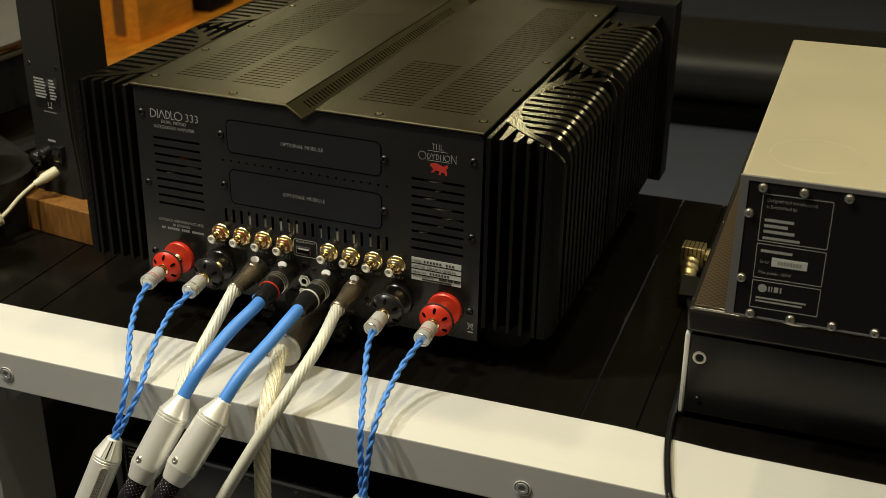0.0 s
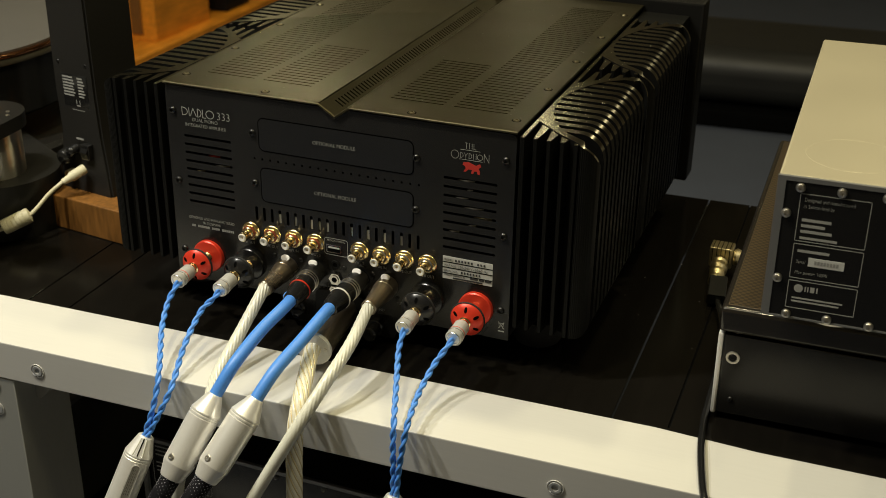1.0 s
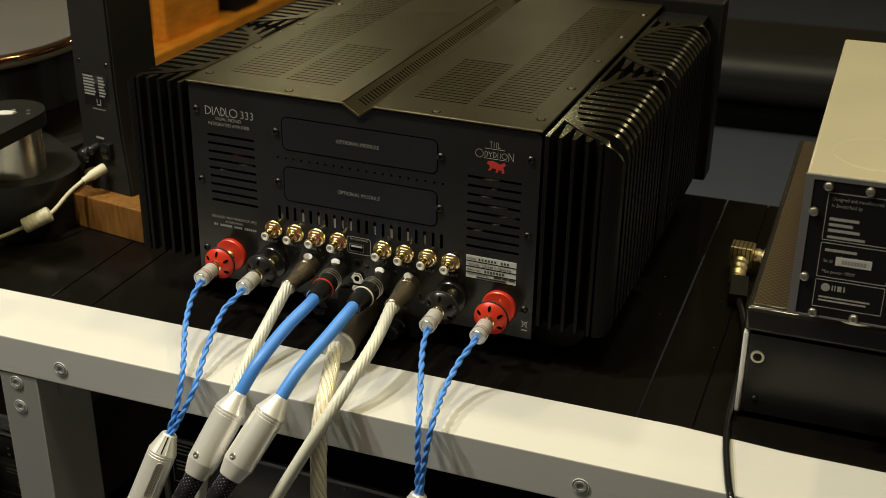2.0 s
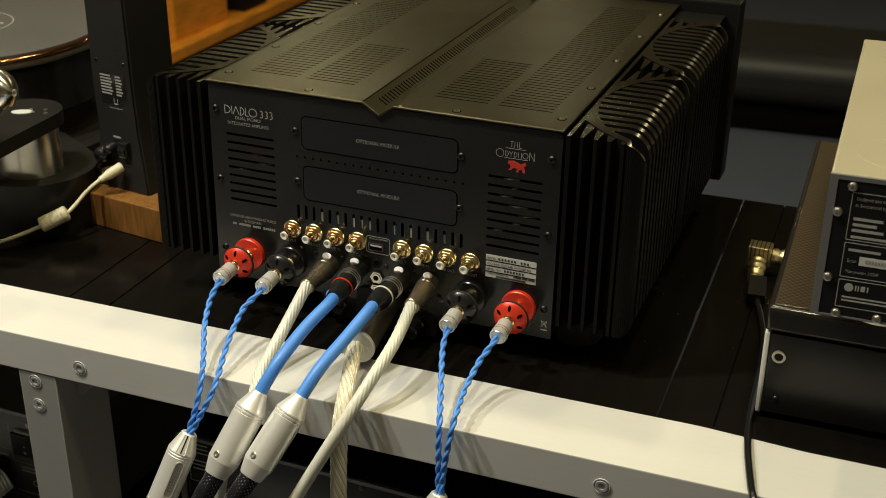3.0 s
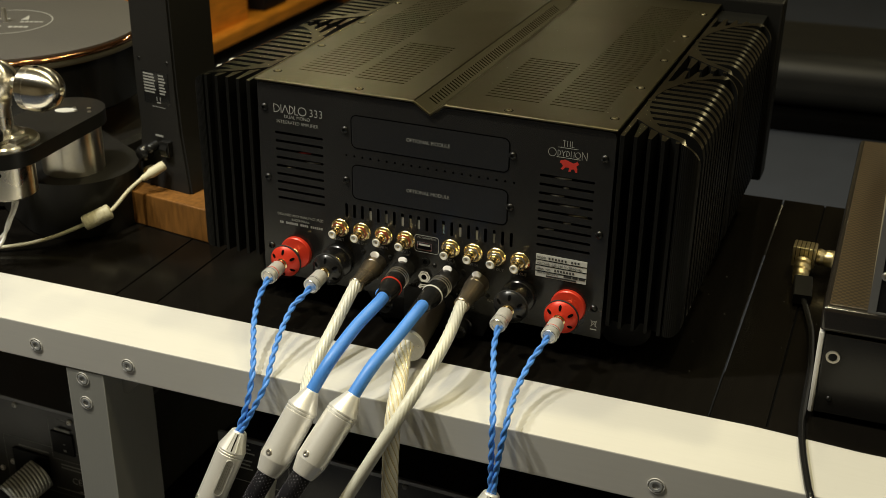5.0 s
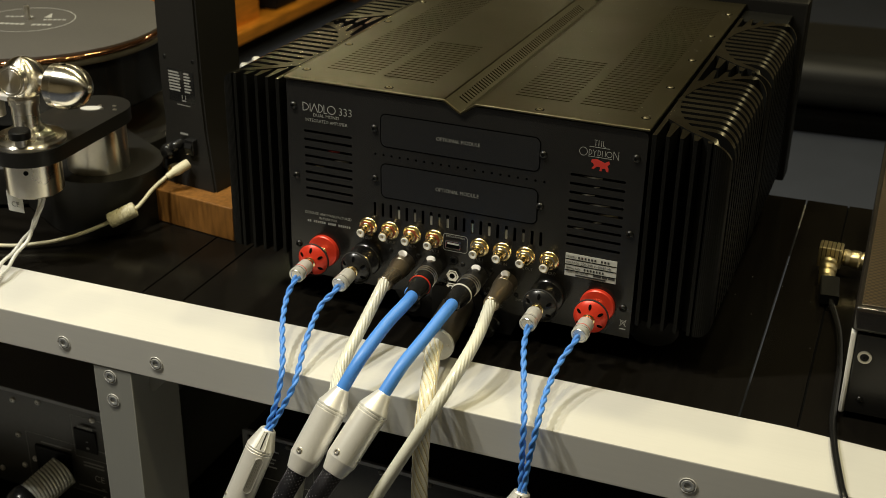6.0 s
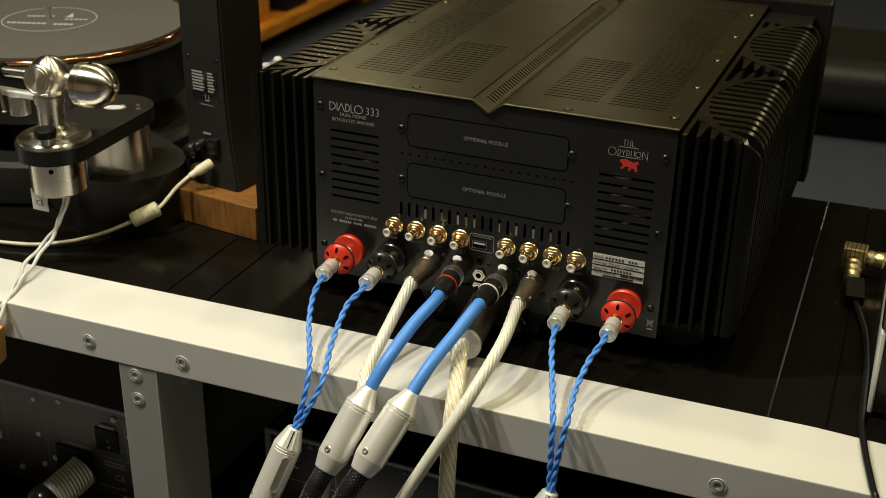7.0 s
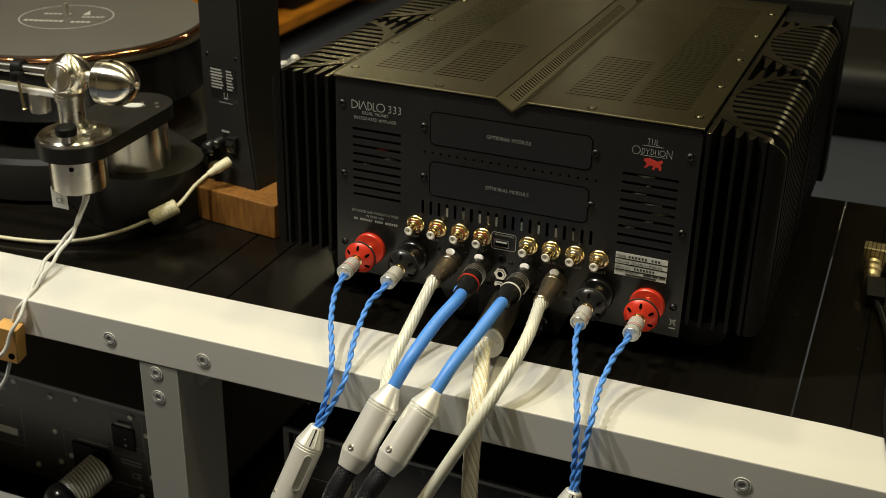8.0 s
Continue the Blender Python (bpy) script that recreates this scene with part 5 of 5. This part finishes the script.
    part("mount_cup", lathe([(0.026, 0.067), (0.0300, 0.070), (0.0302, 0.1065)], pose(ax, ay, 0), 56), M_TURNZ, t, "brushed steel mounting cup")
    for z in (0.099, ):
        q = Vector((ax + 0.0135, ay - 0.0268, z))
        turned("cup_hole", [(0.0026, 0), (0.0026, 0.0006), (0, 0.0006)], q, q + Vector((0.45, -0.88, 0)), M_VOID, t)
    part("flange", lathe([(0.0385, 0.125), (0.0385, 0.1285), (0.0365, 0.1305), (0.024, 0.1315), (0.024, 0.1360), (0.0215, 0.1375), (0.0165, 0.138)], pose(ax, ay, 0), 64), M_TURNZ, t, "stepped steel tonearm flange")
    part("clamp_block", box(ax + 0.004, ax + 0.030, ay - 0.012, ay + 0.008, 0.131, 0.1358, 0.001), M_STEELFINE, t)
    part("arm_post", lathe([(0.0180, 0.137), (0.0172, 0.140), (0.0142, 0.143), (0.0142, 0.1655), (0.0158, 0.1662), (0.0158, 0.170), (0.0164, 0.1705), (0.0164, 0.1735), (0.0138, 0.1745), (0.0138, 0.1765), (0.0152, 0.177), (0.0152, 0.181), (0.012, 0.183)], pose(ax, ay, 0), 48), M_TURNZ, t, "turned steel arm post")
    for dx in (-0.010,):
        kx, ky = ax + 0.014, ay - 0.028
        part("height_screw", lathe([(0.006, 0.130), (0.006, 0.1405)], pose(kx, ky, 0), 28), M_STEEL, t)
        part("height_knob", lathe([(0.0085, 0.1385), (0.0108, 0.139), (0.0112, 0.141), (0.0112, 0.1465), (0.010, 0.148), (0, 0.148)], pose(kx, ky, 0), 32), M_BLACK, t, "black height knob")
    # bearing ball, counterweight, arm tube
    along = Vector((1, 0.10, 0.0)).normalized()
    c = Vector((ax + 0.004, ay, 0.1945))
    prof = [(0.0, -0.022)] + [(0.0225 * math.sin(math.pi * k / 16), -0.0225 * math.cos(math.pi * k / 16)) for k in range(1, 16)] + [(0.0, 0.0225)]
    ball = part("bearing_ball", lathe(prof, Matrix.Translation(c), 40), M_BALL, t, "brushed steel bearing ball")
    face = Vector((0.12, -1, 0.12)).normalized()
    turned("bearing_cap", [(0.0140, 0.012), (0.0158, 0.014), (0.0158, 0.0222), (0.0150, 0.0232), (0.0134, 0.0232), (0.0130, 0.0226), (0.0124, 0.0226), (0.0120, 0.0232), (0, 0.0232)], c, c + face, M_CAPFACE, ball, "flat turned bearing cap", 48)
    turned("weight_stub", [(0.006, 0.015), (0.006, 0.035)], c, c + along, M_STEEL, t)
    w0 = c + along * 0.0345 + Vector((0, 0, -0.004))
    prof = [(0.0, 0.0), (0.0205, 0.0), (0.0226, 0.0018), (0.0236, 0.010), (0.0237, 0.0105), (0.0232, 0.0108), (0.0237, 0.0113), (0.0236, 0.017)] + [(0.0234 * math.cos(a), 0.019 + 0.025 * math.sin(a)) for a in (radians(10 * k) for k in range(0, 9))] + [(0.0040, 0.0440), (0.0035, 0.041), (0, 0.041)]
    turned("counterweight", prof, w0, w0 + along, M_TURNX, t, "brushed steel egg shaped counterweight", 56)
    q = w0 + along * 0.016 + Vector((0, 0, 0.0234))
    turned("weight_hole", [(0.0026, 0), (0.0026, 0.0004), (0, 0.0004)], q, q + Vector((0, 0, 1)), M_VOID, t)
    turned("arm_tube", [(0.0055, 0.018), (0.0055, 0.26)], c, c - along, M_CHROME, t, "polished arm tube")
    turned("tube_collar", [(0.0085, 0.055), (0.0098, 0.056), (0.0098, 0.066), (0.0085, 0.067)], c, c - along, M_BLACK, t)
    part("lift_bracket", box(ax - 0.092, ax - 0.010, ay - 0.009, ay + 0.003, 0.1685, 0.1745, 0.001), M_WHITEALU, t, "pale lift bracket")
    turned("lift_pin", [(0.0016, 0), (0.0016, 0.030)], (ax - 0.052, ay - 0.012, 0.152), (ax - 0.056, ay - 0.012, 0.19), M_BRASS, t)
    part("pin_ball", lathe([(0, -0.003), (0.003, 0), (0, 0.003)], pose(ax - 0.052, ay - 0.012, 0.152), 14), M_BRASS, t)
    part("rest_post", lathe([(0.011, 0.148), (0.011, 0.169)], pose(ax - 0.040, ay - 0.001, 0), 28), M_STEEL, t)
    part("side_knob", lathe([(0, -0.006), (0.005, -0.004), (0.006, 0), (0.005, 0.004), (0, 0.006)], pose(ax - 0.052, ay - 0.018, 0.190), 18), M_BLACK, t)
    tag = part("paper_tag", box(ax - 0.026, ax - 0.005, ay - 0.018, ay - 0.0175, 0.046, 0.070, 0), M_LABEL, t, "pale approval tag", 0)
    words("CE", 0.009, ax - 0.0155, ay - 0.0183, 0.052, M_INK, tag)
    # arm lead
    w = thing("tonearm_lead", pose(0, 0, 0), "clear white tonearm lead hanging over the rail", "cable")
    for k, path in enumerate((
            [(-0.4640, -0.034, 0.072), (-0.4690, -0.040, 0.050), (-0.4770, -0.048, 0.022), (-0.4810, -0.075, 0.0025), (-0.4760, -0.100, -0.0035), (-0.4710, -0.125, -0.0095), (-0.4640, -0.147, -0.0140), (-0.4660, -0.164, -0.033), (-0.4760, -0.173, -0.058), (-0.4930, -0.177, -0.090), (-0.53, -0.175, -0.2), (-0.56, -0.16, -0.55)],
            [(-0.4610, -0.034, 0.072), (-0.4660, -0.042, 0.045), (-0.4880, -0.048, 0.013), (-0.4920, -0.075, 0.0005), (-0.4830, -0.100, -0.0035), (-0.4720, -0.125, -0.0075), (-0.4665, -0.147, -0.0145), (-0.4770, -0.153, -0.031), (-0.4860, -0.152, -0.050), (-0.4900, -0.155, -0.090), (-0.53, -0.165, -0.2), (-0.57, -0.16, -0.55)])):
        part("lead", tube(curve_points(path, 110), 0.0021, 10, None, 0, 0, 160, 0.0009, k * 2.0), M_CLEAR, w, "", 70)
    g = thing("wood_clip", RK, "small pale wooden block clipped to the lead", "wood clip")
    bm = box(-0.013, 0.011, -0.010, 0.008, -0.022, 0.020, 0.001)
    bmesh.ops.transform(bm, matrix=pose(-0.4835, -0.150, -0.043, 4, 8, 10), verts=bm.verts)
    part("block", bm, M_PALEWOOD, g)
    q = Vector((-0.4765, -0.1615, -0.055))
    turned("bore", [(0.0035, 0), (0.0035, 0.0008), (0, 0.0008)], q, q + Vector((0.25, -1, 0.0)), M_VOID, g)


turntable()


# ---- the shelf below ----
def lower_units():
    a = thing("power_unit", pose(0, 0, 0), "black component on the lower shelf with mains plug", "hi-fi component")
    part("body", box(-0.90, -0.400, 0.002, 0.36, -0.385, -0.232, 0.002), M_UNIT, a, "black rear panel")
    part("top_edge", box(-0.90, -0.399, -0.004, 0.362, -0.2345, -0.2285, 0.001), M_DEVEDGE, a, "grey top edge")
    y = 0.002
    for x, z in ((-0.592, -0.250), (-0.552, -0.243), (-0.470, -0.2475), (-0.648, -0.2415), (-0.592, -0.302), (-0.570, -0.333), (-0.589, -0.348), (-0.628, -0.364), (-0.449, -0.268), (-0.446, -0.330), (-0.466, -0.366)):
        round_screw(x, y, z, a, 0.0040, M_WHITEALU)
    outline(-0.504, -0.455, -0.309, -0.2475, 0.0005, y, M_GREYPRINT, a, 0.001)
    outline(-0.580, -0.452, -0.362, -0.293, 0.0005, y, M_GREYPRINT, a, 0.001)
    outline(-0.72, -0.645, -0.342, -0.245, 0.0005, y, M_GREYPRINT, a, 0.001)
    part("switch", box(-0.500, -0.467, y - 0.003, y, -0.297, -0.265, 0.001), M_BLACK, a, "black rocker switch")
    bars([(-0.493, -0.470, -0.2625, -0.259), (-0.482, -0.479, -0.282, -0.2805), (-0.4825, -0.4785, -0.292, -0.289)], y - 0.003, M_GREYPRINT, a)
    bars([(-0.493, -0.462, -0.3165, -0.3145), (-0.493, -0.462, -0.3215, -0.3195), (-0.557, -0.510, -0.3045, -0.3025), (-0.505, -0.462, -0.3545, -0.353), (-0.469, -0.464, -0.352, -0.3505)], y, M_GREYPRINT, a)
    bars([(-0.705, -0.665, -0.259, -0.2575), (-0.705, -0.690, -0.264, -0.2625), (-0.705, -0.680, -0.273, -0.2715), (-0.705, -0.672, -0.287, -0.2855)], y, M_GREYPRINT, a)
    part("serial_label", box(-0.70, -0.656, y - 0.0005, y, -0.328, -0.317, 0), M_LABEL, a, "pale serial label", 0)
    words("CE", 0.013, -0.471, y - 0.0002, -0.341, M_WHITE, a)
    part("mains_inlet", box(-0.566, -0.510, y - 0.004, y, -0.352, -0.308, 0.002), M_BLACK, a)
    c = thing("power_unit_cable", pose(0, 0, 0), "black mains cable with braided silver plug sleeve", "cable")
    p0, p1 = Vector((-0.518, -0.008, -0.330)), Vector((-0.540, -0.085, -0.354))
    run = [p0 + (p1 - p0) * (k / 120 * 0.66) for k in range(121)]
    part("sleeve", tube(run, 0.0208, 48, None, 4, 0.07, 350), M_BRAIDSILVER, c, "braided silver plug sleeve", 60)
    turned("collar", [(0.018, 0.050), (0.0225, 0.051), (0.0242, 0.056), (0.0242, 0.064), (0.0222, 0.071), (0.017, 0.076), (0.010, 0.078)], p0, p1, M_GLOSSBLACK, c, "glossy black collar")
    part("lead", tube(curve_points([tuple(p1 + (p0 - p1).normalized() * 0.012), (-0.544, -0.10, -0.360), (-0.555, -0.135, -0.42), (-0.57, -0.13, -0.58)], 30), 0.0085, 12), M_STEEL, c, "", 70)
    part("lower_board", box(-1.05, 1.05, -0.139, 0.46, -0.412, -0.395, 0.001), M_BOARD, rack)
    part("lower_rail", box(-1.1, 1.1, -0.139, -0.056, -0.389, -0.345, 0.0012), M_BEAM, rack)
    b = thing("lower_component", pose(0, 0, 0), "black component on the lower shelf with grey edge frame", "hi-fi component")
    part("body", box(-0.249, 0.26, 0.002, 0.36, -0.385, -0.199, 0.002), M_PANEL, b, "black rear panel")
    part("edge_frame", ring_plate([(-0.252, -0.387), (0.263, -0.387), (0.263, -0.197), (-0.252, -0.197)], [[(-0.246, -0.382), (0.257, -0.382), (0.257, -0.2015), (-0.246, -0.2015)]], UPRIGHT, 0.004), M_DEVEDGE, b, "grey rear edge frame", 0)
    for k in range(8):
        round_screw(-0.196 + 0.058 * k, y, -0.2095, b, 0.003, M_DEVEDGE)
    for z in (-0.2115, -0.217, -0.2225, -0.2335, -0.239, -0.2445):
        bars([(-0.236, -0.212 + 0.004 * math.sin(z * 900), z, z + 0.0016)], y, M_GREYPRINT, b)
    outline(-0.241, -0.165, -0.262, -0.2055, 0.0005, y, M_GREYPRINT, b, 0.001)
    for ob, xs in ((a, (-0.84, -0.44)), (b, (-0.20, 0.21))):
        for x in xs:
            for yy in (0.05, 0.30):
                part("foot", lathe([(0.02, -0.404 + 0.0127 * x), (0.02, -0.384)], pose(x, yy, 0), 24), M_RUBBER, ob)


lower_units()


# ---- far side of the room ----
def far_side():
    s = thing("wooden_stand", pose(-1.715, 2.02, FLOOR), "low orange pine stand on the carpet", "stand")
    part("top", box(-1.2, 0.0, 0.0, 1.5, 0.075, 0.12, 0.008), M_ORANGE, s, "orange pine top board")
    for x in (-1.1, -0.10):
        for y in (0.08, 1.35):
            part("leg", box(x - 0.04, x + 0.04, y - 0.04, y + 0.04, 0.0, 0.075, 0.004), M_ORANGE, s)
    c = thing("wooden_crate", pose(-1.86, 2.24, FLOOR + 0.12), "upright orange wooden crate standing on the stand", "crate")
    for d in ((-0.38, 0.10, 0.0, 0.02, 0.0, 0.55), (-0.38, -0.36, 0.02, 0.32, 0.0, 0.55), (0.08, 0.10, 0.02, 0.32, 0.0, 0.55), (-0.36, 0.08, 0.30, 0.32, 0.0, 0.55)):
        part("board", box(*d, 0.003), M_ORANGE, c)
    for k, x in enumerate((-0.27, -0.19, -0.06, 0.03)):
        part("slot_board", box(x - 0.02, x + 0.02, -0.008, 0.001, 0.02, 0.5, 0.002), M_WOOD, c, "darker brown upright slat")
    k = thing("black_case", pose(-1.84, 2.66, FLOOR + 0.12), "small black case standing on the stand", "case")
    part("body", box(-0.08, 0.09, 0.0, 0.16, 0.0, 0.3, 0.01), M_BLACK, k)
    part("front_disc", lathe([(0.05, 0), (0.05, 0.006), (0.03, 0.012), (0, 0.012)], pose(0.0, 0.0, 0.18, 90, 0, 0), 28), M_DEVEDGE, k, "grey round front")
    n = thing("terminal_block", RK @ pose(-0.375, 0.305, -0.001), "small grey terminal block with pale studs behind the tower", "terminal block")
    part("body", box(-0.034, 0.034, -0.03, 0.03, 0.0, 0.142, 0.003), M_DEVEDGE, n)
    for x in (-0.02, 0.004, 0.024):
        for y in (-0.016, 0.014):
            part("stud", lathe([(0.0050, 0.1415), (0.0056, 0.1465), (0.004, 0.149), (0, 0.150)], pose(x, y, 0), 16), M_PLUG, n, "pale domed stud")
    # low black sofa across the room
    f = thing("leather_bench", pose(0.1, 2.52, FLOOR, 0, 0, 5), "long low black leather bench across the room", "bench")
    # added dark block stands for the shade under the cushion
    part("base", box(-0.70, 1.7, -0.02, 0.44, 0.0, 0.056, 0.01), M_VOID, f, "dark block for the shaded gap under the cushion")
    part("cushion", box(-0.72, 1.71, 0.0, 0.46, 0.055, 0.226, 0.07, 6), M_LEATHER, f, "rounded black leather cushion")


far_side()
